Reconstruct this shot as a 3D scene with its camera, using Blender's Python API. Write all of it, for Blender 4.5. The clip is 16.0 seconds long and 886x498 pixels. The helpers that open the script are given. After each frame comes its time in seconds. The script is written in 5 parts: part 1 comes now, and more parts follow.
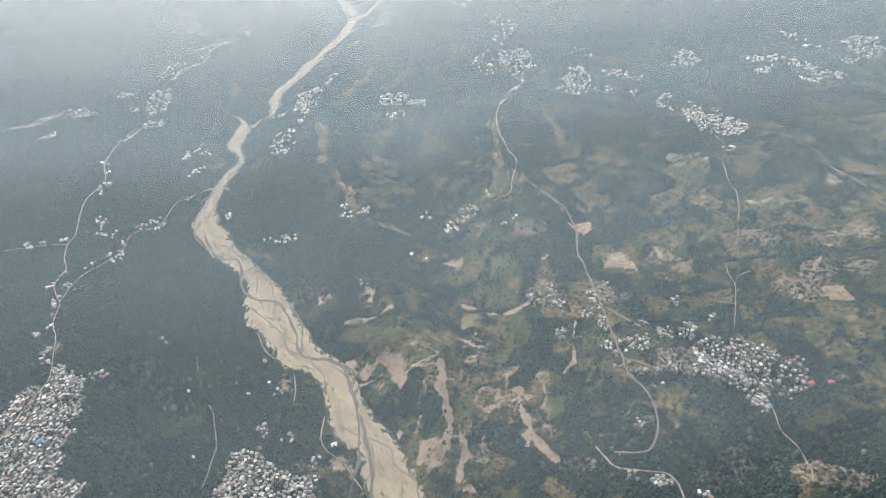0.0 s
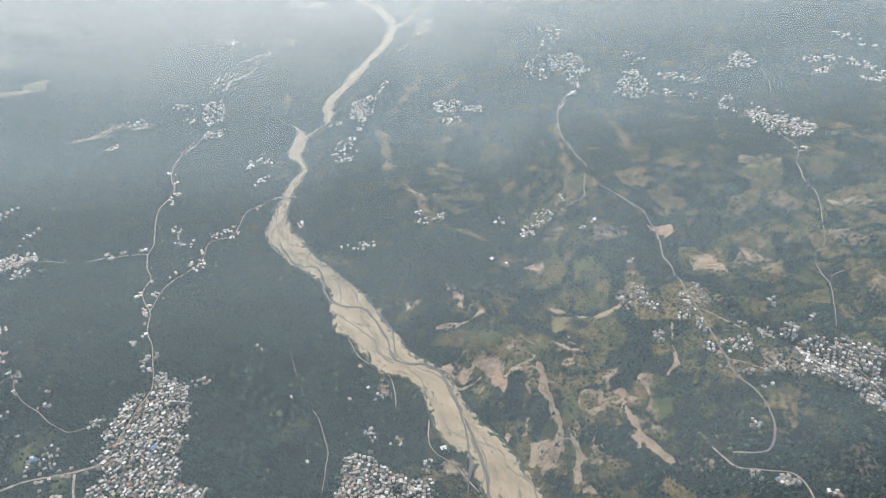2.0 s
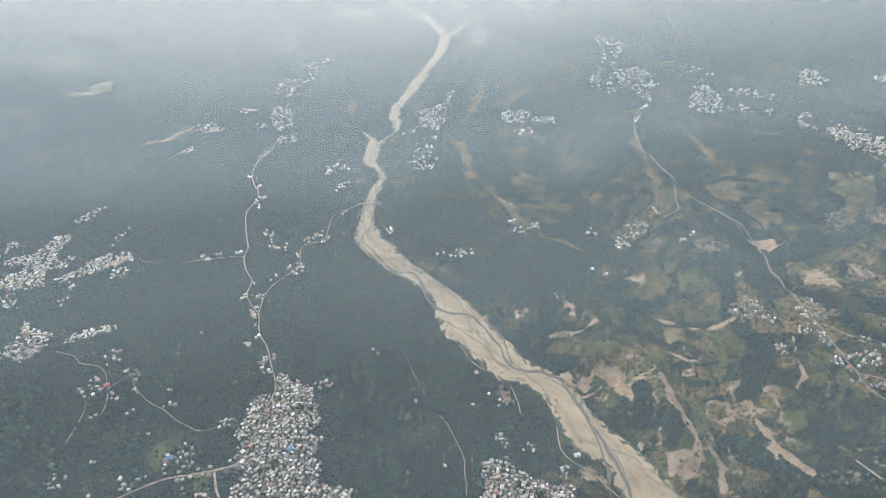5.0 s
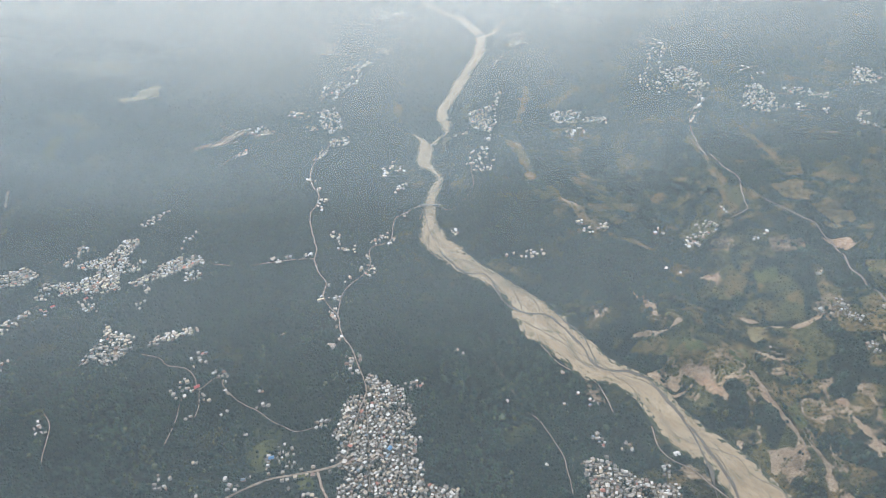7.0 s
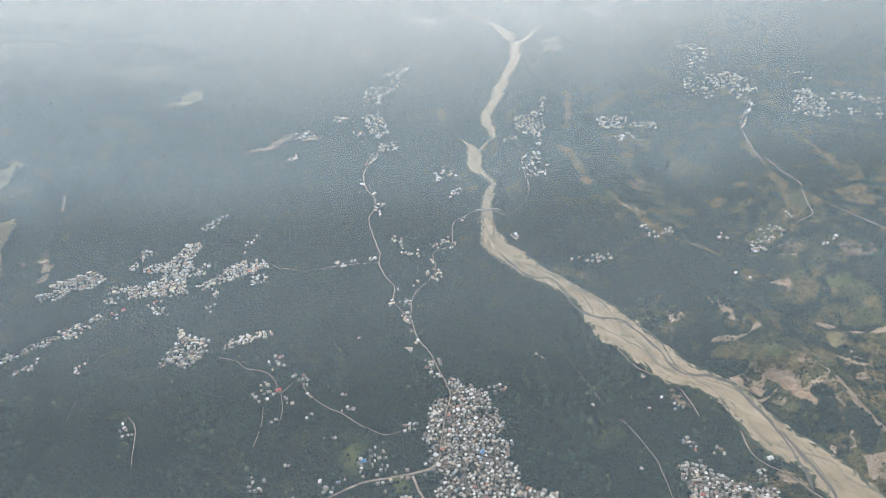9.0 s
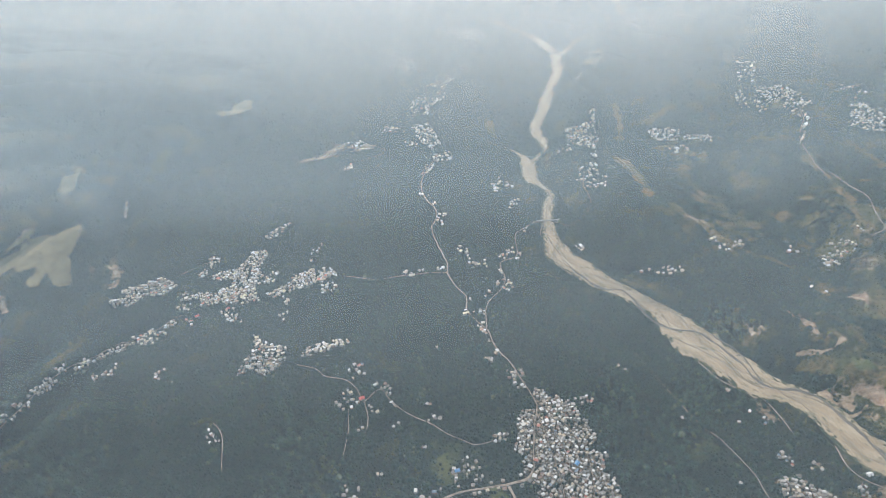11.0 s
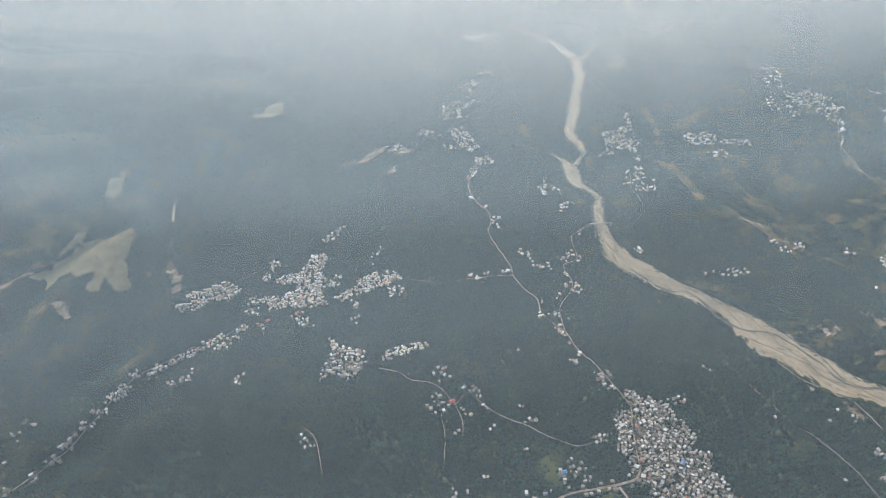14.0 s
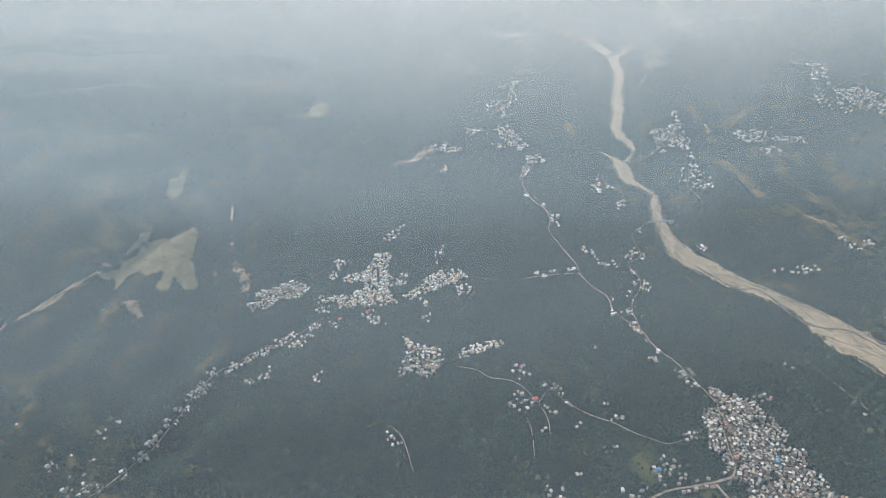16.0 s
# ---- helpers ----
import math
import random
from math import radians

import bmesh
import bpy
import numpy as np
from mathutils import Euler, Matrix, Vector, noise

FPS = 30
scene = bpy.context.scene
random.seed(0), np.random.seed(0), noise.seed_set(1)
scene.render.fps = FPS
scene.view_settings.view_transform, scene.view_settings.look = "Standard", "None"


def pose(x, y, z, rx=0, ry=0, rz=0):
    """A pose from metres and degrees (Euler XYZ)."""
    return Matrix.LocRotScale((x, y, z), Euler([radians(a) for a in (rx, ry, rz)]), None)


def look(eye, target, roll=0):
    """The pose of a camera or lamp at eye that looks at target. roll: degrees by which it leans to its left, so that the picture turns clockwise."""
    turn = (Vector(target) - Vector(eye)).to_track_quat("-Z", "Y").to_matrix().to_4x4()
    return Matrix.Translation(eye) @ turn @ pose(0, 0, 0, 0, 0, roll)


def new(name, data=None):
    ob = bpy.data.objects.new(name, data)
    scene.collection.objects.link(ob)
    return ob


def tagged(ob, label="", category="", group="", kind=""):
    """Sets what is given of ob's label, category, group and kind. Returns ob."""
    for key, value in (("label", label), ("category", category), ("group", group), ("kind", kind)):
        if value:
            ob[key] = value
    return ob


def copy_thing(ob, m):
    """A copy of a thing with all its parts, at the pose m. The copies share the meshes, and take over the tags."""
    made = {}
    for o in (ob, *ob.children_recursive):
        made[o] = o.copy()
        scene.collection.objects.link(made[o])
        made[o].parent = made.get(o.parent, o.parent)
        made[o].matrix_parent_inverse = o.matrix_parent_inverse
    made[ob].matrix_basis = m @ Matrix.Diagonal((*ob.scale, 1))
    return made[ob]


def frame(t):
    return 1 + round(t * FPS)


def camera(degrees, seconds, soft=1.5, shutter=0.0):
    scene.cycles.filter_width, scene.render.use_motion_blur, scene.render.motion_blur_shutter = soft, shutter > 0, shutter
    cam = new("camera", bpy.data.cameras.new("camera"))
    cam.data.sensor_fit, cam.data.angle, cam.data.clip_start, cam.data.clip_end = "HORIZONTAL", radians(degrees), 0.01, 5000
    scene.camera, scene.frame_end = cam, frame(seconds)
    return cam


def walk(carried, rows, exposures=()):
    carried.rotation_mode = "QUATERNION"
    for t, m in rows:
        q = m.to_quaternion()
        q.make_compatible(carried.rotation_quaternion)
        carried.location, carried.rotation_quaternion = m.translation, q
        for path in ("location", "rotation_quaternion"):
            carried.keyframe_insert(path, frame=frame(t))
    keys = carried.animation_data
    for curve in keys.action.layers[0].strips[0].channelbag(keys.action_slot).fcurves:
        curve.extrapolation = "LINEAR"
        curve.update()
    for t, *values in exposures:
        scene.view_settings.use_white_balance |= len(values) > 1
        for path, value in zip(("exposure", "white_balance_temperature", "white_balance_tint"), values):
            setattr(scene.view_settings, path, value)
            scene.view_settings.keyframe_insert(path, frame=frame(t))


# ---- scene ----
cam = camera(67.96, 16.0, soft=0.9)
PATH = [
    (0, (0.00, 0.00, 382.64), (0.00, 82.12, 325.58), -5.56),
    (0.5, (-18.09, -0.43, 385.18), (-18.73, 81.87, 328.38), -6.00),
    (1, (-36.13, -0.84, 387.68), (-37.25, 81.44, 330.85), -6.38),
    (1.5, (-54.13, -1.23, 390.13), (-54.87, 81.52, 333.99), -6.47),
    (2, (-72.08, -1.60, 392.55), (-73.55, 81.06, 336.29), -6.99),
    (2.5, (-89.99, -1.95, 394.93), (-91.82, 80.95, 339.03), -7.18),
    (3, (-107.85, -2.28, 397.26), (-109.54, 80.67, 341.43), -6.73),
    (3.5, (-125.66, -2.59, 399.56), (-126.18, 80.78, 344.34), -5.72),
    (4, (-143.44, -2.88, 401.81), (-143.74, 80.49, 346.60), -5.28),
    (6.5, (-231.63, -4.05, 412.49), (-234.21, 79.30, 357.29), -6.35),
    (7, (-249.13, -4.22, 414.50), (-251.48, 79.27, 359.52), -6.42),
    (7.5, (-266.59, -4.37, 416.48), (-269.07, 78.81, 361.04), -6.55),
    (8, (-284.00, -4.51, 418.41), (-287.01, 78.50, 362.73), -6.69),
    (8.5, (-301.37, -4.62, 420.30), (-304.18, 78.78, 365.21), -6.60),
    (11, (-387.54, -4.91, 429.17), (-391.60, 79.87, 376.28), -6.27),
    (11.5, (-404.64, -4.90, 430.82), (-410.66, 79.37, 377.32), -8.01),
    (12, (-421.69, -4.88, 432.43), (-425.37, 80.64, 380.73), -6.74),
    (12.5, (-438.70, -4.84, 434.00), (-440.93, 80.79, 382.40), -5.98),
    (13, (-455.66, -4.78, 435.54), (-458.23, 80.00, 382.56), -6.24),
    (13.5, (-472.58, -4.70, 437.03), (-474.74, 80.21, 384.24), -5.91),
    (14, (-489.46, -4.60, 438.48), (-490.12, 80.39, 385.78), -5.21),
    (14.5, (-506.29, -4.48, 439.89), (-506.51, 81.36, 388.58), -4.70),
    (15, (-523.07, -4.34, 441.26), (-523.49, 82.24, 391.21), -4.82),
    (15.5, (-539.81, -4.18, 442.59), (-540.86, 80.99, 390.20), -5.32),
    (16, (-556.51, -4.00, 443.88), (-558.52, 80.97, 391.19), -5.86),
]
walk(cam, [(t, look(eye, target, roll)) for t, eye, target, roll in PATH], exposures=((0.0, 0.14, 6420, 11), (2.5, 0.1, 6420, 11), (7.0, 0.01, 6330, 11), (11.0, -0.05, 6320, 11), (12.0, -0.1, 6320, 11), (13.0, -0.25, 6300, 11), (14.0, -0.22, 6300, 11), (14.9, -0.18, 6300, 11), (15.5, -0.29, 6300, 11), (16.0, -0.22, 6300, 11)))

# ---- world, sun ----
SUN_HEIGHT, SUN_TURN = 38.0, -25.0  # degrees above the horizon; east of north
world = bpy.data.worlds.new("sky")
scene.world = world
world.use_nodes = True
sky = world.node_tree.nodes.new("ShaderNodeTexSky")
sky.sky_type, sky.sun_disc = "NISHITA", False
sky.sun_elevation, sky.sun_rotation = radians(SUN_HEIGHT), radians(SUN_TURN)
sky.air_density, sky.dust_density = 1.5, 4.0
back = world.node_tree.nodes["Background"]
world.node_tree.links.new(sky.outputs["Color"], back.inputs["Color"])
back.inputs["Strength"].default_value = 0.13
sun = new("sun", bpy.data.lights.new("sun", "SUN"))
sun.data.energy, sun.data.angle, sun.data.color = 4.4, radians(2.5), (1.0, 0.97, 0.93)
sun.matrix_world = look(
    (0, 0, 0),
    (-math.sin(radians(SUN_TURN)) * math.cos(radians(SUN_HEIGHT)), -math.cos(radians(SUN_TURN)) * math.cos(radians(SUN_HEIGHT)), -math.sin(radians(SUN_HEIGHT))),
)
sun.location = (0, 0, 900)

# ---- the lie of the land ----
RIVER = [(-355, 1091, 2.5), (-342, 1047, 3.0), (-316, 1009, 3.5), (-295, 983, 8.0), (-285, 939, 26.5), (-288, 887, 26.1), (-276, 861, 13.3), (-267, 833, 11.5), (-275, 797, 17.8), (-281, 757, 17.5), (-282, 714, 21.5), (-278, 673, 36.2), (-259, 639, 36.1), (-242, 611, 31.8), (-215, 580, 26.2), (-194, 549, 24.3), (-181, 519, 41.6), (-172, 493, 53.2), (-157, 470, 41.0), (-142, 440, 38.8), (-122, 421, 30.4), (-98, 396, 29.3), (-92, 369, 34.7), (-82, 343, 36.2), (-68, 329, 30.2), (-59, 304, 35.6), (-50, 285, 37.2), (-20, 211, 48), (26, 100, 48), (101, -85, 48)]
RIVER_NORTH = [(-147, 1546, 30), (-167, 1408, 28), (-199, 1305, 25), (-220, 1212, 26), (-244, 1130, 22), (-255, 1085, 24), (-250, 1019, 17), (-248, 997, 8)]
RAVINES = [[(-752, 1110), (-789, 973), (-814, 857), (-867, 776), (-866, 699), (-849, 619), (-848, 545), (-875, 509)], [(-840, 977), (-851, 852), (-861, 800), (-843, 711)], [(-908, 756), (-957, 673), (-986, 597), (-1012, 547)], [(-744, 570), (-792, 501), (-819, 435), (-850, 396)]]


def hash01(i, j, seed):
    n = (i * 374761393 + j * 668265263 + seed * 974634777) & 0x7FFFFFFF
    n = ((n ^ (n >> 13)) * 1274126177) & 0x7FFFFFFF
    return ((n ^ (n >> 16)) & 0xFFFF) / 65535.0


def value_noise(x, y, seed):
    i, j = np.floor(x).astype(np.int64), np.floor(y).astype(np.int64)
    u, v = x - i, y - j
    u, v = u * u * (3 - 2 * u), v * v * (3 - 2 * v)
    a, b = hash01(i, j, seed), hash01(i + 1, j, seed)
    c, d = hash01(i, j + 1, seed), hash01(i + 1, j + 1, seed)
    return (a + (b - a) * u) * (1 - v) + (c + (d - c) * u) * v


def fbm(x, y, size, octaves=4, seed=0):
    """Fractal noise about 0, in -1 to 1."""
    total, gain = 0.0, 0.5
    for k in range(octaves):
        total = total + gain * (2 * value_noise(x / size + 17.3 * k, y / size - 9.1 * k, seed + k) - 1)
        size, gain = size / 2.03, gain * 0.5
    return total


def smooth(a, b, v):
    s = np.clip((v - a) / (b - a), 0, 1)
    return s * s * (3 - 2 * s)


def off_line(x, y, line):
    """Distance from a line of (x, y, ...) points."""
    best = np.full(np.shape(x), 1e9)
    for (ax, ay, *_), (bx, by, *_) in zip(line, line[1:]):
        dx, dy = bx - ax, by - ay
        s = np.clip(((x - ax) * dx + (y - ay) * dy) / (dx * dx + dy * dy + 1e-9), 0, 1)
        best = np.minimum(best, np.hypot(x - ax - s * dx, y - ay - s * dy))
    return best


def ravine(x, y):
    """1 along the wooded ravines of the uplands, 0 away from them."""
    return np.clip(1 - np.abs(fbm(0.8 * x + 0.6 * y, (0.8 * y - 0.6 * x) * 0.7, 150, 4, 31)) * 9, 0, 1)


def slopes(x, y):
    """The western mountain: how far up it a place lies, and 1 along its gullies."""
    west = 70 * np.log1p(np.exp(np.clip(-(x + 640) / 70, -30, 30)))
    rise = smooth(350, 900, y + 0.25 * (x + 800))
    u, v = 0.83 * x + 0.55 * y, -0.55 * x + 0.83 * y
    bend = 30 * fbm(x, y, 160, 2, 57)
    gully = np.clip(1 - np.abs(fbm((u + bend) * 0.4, v + bend, 95, 4, 11)) * 3.2, 0, 1)
    return west, rise, gully


def pit_steps(x, y):
    """How far down the terraces of the clay quarry a place lies, 0 to 4."""
    return 4 * np.clip(1.15 - np.hypot((x + 52) / 34, (y - 398) / 27) + 0.25 * fbm(x, y, 18, 3, 66), 0, 1)


def height(x, y):
    """The lie of the land: a river trough, uplands to the east, a mountain to the west."""
    x, y = np.asarray(x, float), np.asarray(y, float)
    d = off_line(x, y, RIVER + RIVER_NORTH)
    ends = sorted([(q[1], q[0]) for q in RIVER[3:] + RIVER_NORTH[:5]])
    east = smooth(-15, 15, x - np.interp(y, [e[0] for e in ends], [e[1] for e in ends]))
    away = smooth(30, 130, d)
    z = 0.05 * 80 * np.log1p(np.exp(np.clip((x + 60) / 80, -30, 30))) * (1 - 0.6 * smooth(200, 700, x))
    west, rise, gully = slopes(x, y)
    z = z + 0.27 * 900 * np.tanh(west / 900) * rise
    z = z + 3 - 20 * np.exp(-((np.maximum(d - 18, 0) / (62 - 34 * east)) ** 2)) - 10 * smooth(850, 1500, y) * np.exp(-((d / 260) ** 2))
    z = z + 3 * east * away - 7 * np.exp(-(((x + 195) / 60) ** 2) - ((y - 350) / 70) ** 2) + 6 * smooth(-660, -740, x) * np.exp(-(((y - 640) / 90) ** 2))
    z = z + away * 3.5 * fbm(x, y, 130, 4, 3)
    even = 1 - 0.85 * np.exp(-(((x + 928) / 75) ** 4) - ((y - 700) / 85) ** 4)
    z = z + even * rise * smooth(40, 240, west) * (9 - 34 * gully) * (1 - smooth(1250, 1750, y))
    bad = np.exp(-(((x - 0) / 90) ** 2) - ((y - 380) / 130) ** 2) * smooth(25, 70, d)
    z = z - bad * 11 * np.clip(1 - np.abs(fbm(x, y, 60, 4, 23)) * 3.0, 0, 1)
    z = z + 2.2 * east * away * fbm(x, y, 45, 4, 61) - 9 * ravine(x, y) * smooth(0, 120, x + 0.15 * y) * smooth(60, 130, d)
    for line in RAVINES:
        z = z - 17 * np.exp(-((off_line(x, y, line) + 6 * fbm(x, y, 40, 3, 51)) / 22) ** 2)
    t = pit_steps(x, y)
    z = z - 2.2 * (np.floor(t) + smooth(0.55, 1, t - np.floor(t))) * smooth(16, 30, d)
    return z


# ---- materials ----
def material(name, rough=0.9):
    m = bpy.data.materials.new(name)
    m.use_nodes = True
    shader = m.node_tree.nodes["Principled BSDF"]
    shader.inputs["Roughness"].default_value = rough
    shader.inputs["Specular IOR Level"].default_value = 0.25
    return m, m.node_tree.nodes, m.node_tree.links, shader


def ramp(nodes, links, source, stops, constant=False):
    r = nodes.new("ShaderNodeValToRGB")
    r.color_ramp.interpolation = "CONSTANT" if constant else "LINEAR"
    while len(r.color_ramp.elements) < len(stops):
        r.color_ramp.elements.new(0.5)
    for e, (at, colour) in zip(r.color_ramp.elements, stops):
        e.position, e.color = at, (*colour, 1)
    links.new(source, r.inputs["Fac"])
    return r.outputs["Color"]


def grain(nodes, links, size, detail=4.0, rough=0.6, stretch=None):
    """Noise of that many metres in the object's own place."""
    place = nodes.new("ShaderNodeTexCoord").outputs["Object"]
    if stretch:
        mapping = nodes.new("ShaderNodeMapping")
        mapping.inputs["Scale"].default_value, mapping.inputs["Rotation"].default_value = stretch[0], (0, 0, stretch[1])
        links.new(place, mapping.inputs["Vector"])
        place = mapping.outputs["Vector"]
    n = nodes.new("ShaderNodeTexNoise")
    n.inputs["Scale"].default_value, n.inputs["Detail"].default_value, n.inputs["Roughness"].default_value = 1 / size, detail, rough
    links.new(place, n.inputs["Vector"])
    return n.outputs["Fac"]


def blend(nodes, links, factor, a, b, how="MIX"):
    m = nodes.new("ShaderNodeMix")
    m.data_type, m.blend_type = "RGBA", how
    for value, socket in ((factor, 0), (a, 6), (b, 7)):
        if isinstance(value, (int, float)):
            m.inputs[socket].default_value = value
        elif isinstance(value, tuple):
            m.inputs[socket].default_value = (*value, 1)
        else:
            links.new(value, m.inputs[socket])
    return m.outputs[2]


def sums(nodes, links, how, a, b):
    m = nodes.new("ShaderNodeMath")
    m.operation, m.use_clamp = how, False
    for n, value in enumerate((a, b)):
        if isinstance(value, (int, float)):
            m.inputs[n].default_value = value
        else:
            links.new(value, m.inputs[n])
    return m.outputs[0]


def relief(nodes, links, shader, source, distance, strength=0.6):
    b = nodes.new("ShaderNodeBump")
    b.inputs["Distance"].default_value, b.inputs["Strength"].default_value = distance, strength
    links.new(source, b.inputs["Height"])
    links.new(b.outputs["Normal"], shader.inputs["Normal"])


def ground_material():
    m, nodes, links, shader = material("ground_cover", 0.95)
    speck, fine = grain(nodes, links, 1.3, 4, 0.7), grain(nodes, links, 3.4, 6, 0.72)
    middle, wide, patchy = grain(nodes, links, 24, 6, 0.7), grain(nodes, links, 150, 4), grain(nodes, links, 13, 7, 0.75)

    def share(name, spread, low, high, noise):
        a = nodes.new("ShaderNodeAttribute")
        a.attribute_name = name
        v = sums(nodes, links, "ADD", a.outputs["Fac"], sums(nodes, links, "MULTIPLY", sums(nodes, links, "SUBTRACT", noise, 0.5), spread))
        return ramp(nodes, links, v, ((low, (0, 0, 0)), (high, (1, 1, 1))))

    forest = ramp(nodes, links, fine, ((0.32, (0.006, 0.012, 0.011)), (0.5, (0.011, 0.021, 0.018)), (0.7, (0.024, 0.04, 0.031))))
    forest = blend(nodes, links, ramp(nodes, links, middle, ((0.5, (0, 0, 0)), (0.72, (0.55, 0.55, 0.55)))), forest, (0.034, 0.05, 0.034))
    forest = blend(nodes, links, ramp(nodes, links, wide, ((0.4, (0, 0, 0)), (0.7, (0.4, 0.4, 0.4)))), forest, (0.024, 0.034, 0.027))
    scrub = ramp(nodes, links, fine, ((0.38, (0.022, 0.032, 0.018)), (0.47, (0.076, 0.07, 0.038)), (0.6, (0.2, 0.165, 0.102))))
    pasture = ramp(nodes, links, patchy, ((0.36, (0.04, 0.05, 0.022)), (0.5, (0.08, 0.084, 0.04)), (0.64, (0.18, 0.158, 0.088))))
    scrub = blend(nodes, links, ramp(nodes, links, middle, ((0.45, (0, 0, 0)), (0.62, (0.5, 0.5, 0.5)))), scrub, pasture)
    tint = nodes.new("ShaderNodeAttribute")
    tint.attribute_name = "tint"
    scrub = blend(nodes, links, 1.0, scrub, ramp(nodes, links, tint.outputs["Fac"], ((0.0, (0.62, 0.74, 0.62)), (0.35, (0.95, 1.02, 0.8)), (0.65, (1.12, 1.0, 0.82)), (1.0, (1.45, 1.22, 1.0)))), "MULTIPLY")
    colour = blend(nodes, links, share("dry", 1.1, 0.32, 0.6, patchy), forest, scrub)
    meadow = ramp(nodes, links, middle, ((0.35, (0.05, 0.07, 0.026)), (0.5, (0.085, 0.1, 0.04)), (0.68, (0.14, 0.14, 0.062))))
    colour = blend(nodes, links, share("green", 0.5, 0.3, 0.6, fine), colour, meadow)
    stubble = ramp(nodes, links, patchy, ((0.36, (0.115, 0.105, 0.05)), (0.46, (0.2, 0.165, 0.082)), (0.6, (0.275, 0.225, 0.128))))
    stubble = blend(nodes, links, 0.55, stubble, ramp(nodes, links, fine, ((0.36, (0.45, 0.5, 0.45)), (0.56, (1.25, 1.2, 1.15)))), "MULTIPLY")
    colour = blend(nodes, links, share("straw", 0.5, 0.3, 0.6, fine), colour, stubble)
    soil = ramp(nodes, links, patchy, ((0.36, (0.2, 0.145, 0.095)), (0.5, (0.335, 0.245, 0.165)), (0.7, (0.46, 0.37, 0.275))))
    clay = ramp(nodes, links, patchy, ((0.36, (0.2, 0.125, 0.085)), (0.5, (0.35, 0.23, 0.155)), (0.64, (0.48, 0.37, 0.27))))
    soil = blend(nodes, links, share("clay", 0.6, 0.3, 0.8, fine), soil, clay)
    colour = blend(nodes, links, share("soil", 0.85, 0.34, 0.54, fine), colour, soil)
    tone = ramp(nodes, links, speck, ((0.34, (0.55, 0.57, 0.55)), (0.48, (0.94, 0.94, 0.94)), (0.64, (1.3, 1.28, 1.24))))
    colour = blend(nodes, links, 0.85, colour, tone, "MULTIPLY")
    links.new(colour, shader.inputs["Base Color"])
    relief(nodes, links, shader, fine, 2.4, 0.9)
    return m


def gravel_material(name, dark, mid, light, size=14):
    m, nodes, links, shader = material(name, 0.9)
    fine, streak = grain(nodes, links, 1.6, 6, 0.7), grain(nodes, links, size, 5, 0.62)
    colour = ramp(nodes, links, streak, ((0.32, dark), (0.5, mid), (0.7, light)))
    tone = ramp(nodes, links, fine, ((0.25, (0.62, 0.62, 0.62)), (0.7, (1.12, 1.12, 1.12))))
    links.new(blend(nodes, links, 0.85, colour, tone, "MULTIPLY"), shader.inputs["Base Color"])
    relief(nodes, links, shader, fine, 0.5, 0.5)
    return m


def river_material(name, dark, mid, light):
    """Gravel combed along the current."""
    m, nodes, links, shader = material(name, 0.9)
    flow = nodes.new("ShaderNodeUVMap").outputs["UV"]
    tones = []
    for along, across, detail in ((30, 11, 5), (1.3, 1.1, 5), (95, 16, 3), (4.5, 2.5, 5), (12, 6, 6), (6, 4, 6)):
        mapping = nodes.new("ShaderNodeMapping")
        mapping.inputs["Scale"].default_value = (1 / along, 1 / across, 1)
        links.new(flow, mapping.inputs["Vector"])
        n = nodes.new("ShaderNodeTexNoise")
        n.inputs["Scale"].default_value, n.inputs["Detail"].default_value, n.inputs["Roughness"].default_value = 1, detail, 0.65
        links.new(mapping.outputs["Vector"], n.inputs["Vector"])
        tones.append(n.outputs["Fac"])
    colour = ramp(nodes, links, tones[0], ((0.3, dark), (0.5, mid), (0.7, light)))
    streak = ramp(nodes, links, tones[1], ((0.3, (0.72, 0.72, 0.72)), (0.45, (0.96, 0.96, 0.95)), (0.7, (1.1, 1.1, 1.08))))
    colour = blend(nodes, links, 0.9, colour, streak, "MULTIPLY")
    near = sums(nodes, links, "ABSOLUTE", sums(nodes, links, "SUBTRACT", tones[2], 0.5), 0)
    colour = blend(nodes, links, ramp(nodes, links, near, ((0.004, (0.4, 0.4, 0.4)), (0.02, (0, 0, 0)))), colour, (0.19, 0.17, 0.135))
    colour = blend(nodes, links, ramp(nodes, links, tones[3], ((0.36, (0.7, 0.7, 0.7)), (0.46, (0, 0, 0)))), colour, (0.2, 0.175, 0.13))
    bar = ramp(nodes, links, tones[4], ((0.57, (0, 0, 0)), (0.63, (0.8, 0.8, 0.8))))
    colour = blend(nodes, links, bar, colour, (0.085, 0.095, 0.055))
    rim = nodes.new("ShaderNodeAttribute")
    rim.attribute_name = "rim"
    shore = sums(nodes, links, "ADD", rim.outputs["Fac"], sums(nodes, links, "MULTIPLY", sums(nodes, links, "SUBTRACT", tones[5], 0.58), 32.0))
    colour = blend(nodes, links, ramp(nodes, links, shore, ((0.0, (1, 1, 1)), (0.9, (0, 0, 0)))), colour, (0.045, 0.058, 0.036))
    links.new(colour, shader.inputs["Base Color"])
    relief(nodes, links, shader, tones[1], 0.12, 0.5)
    return m


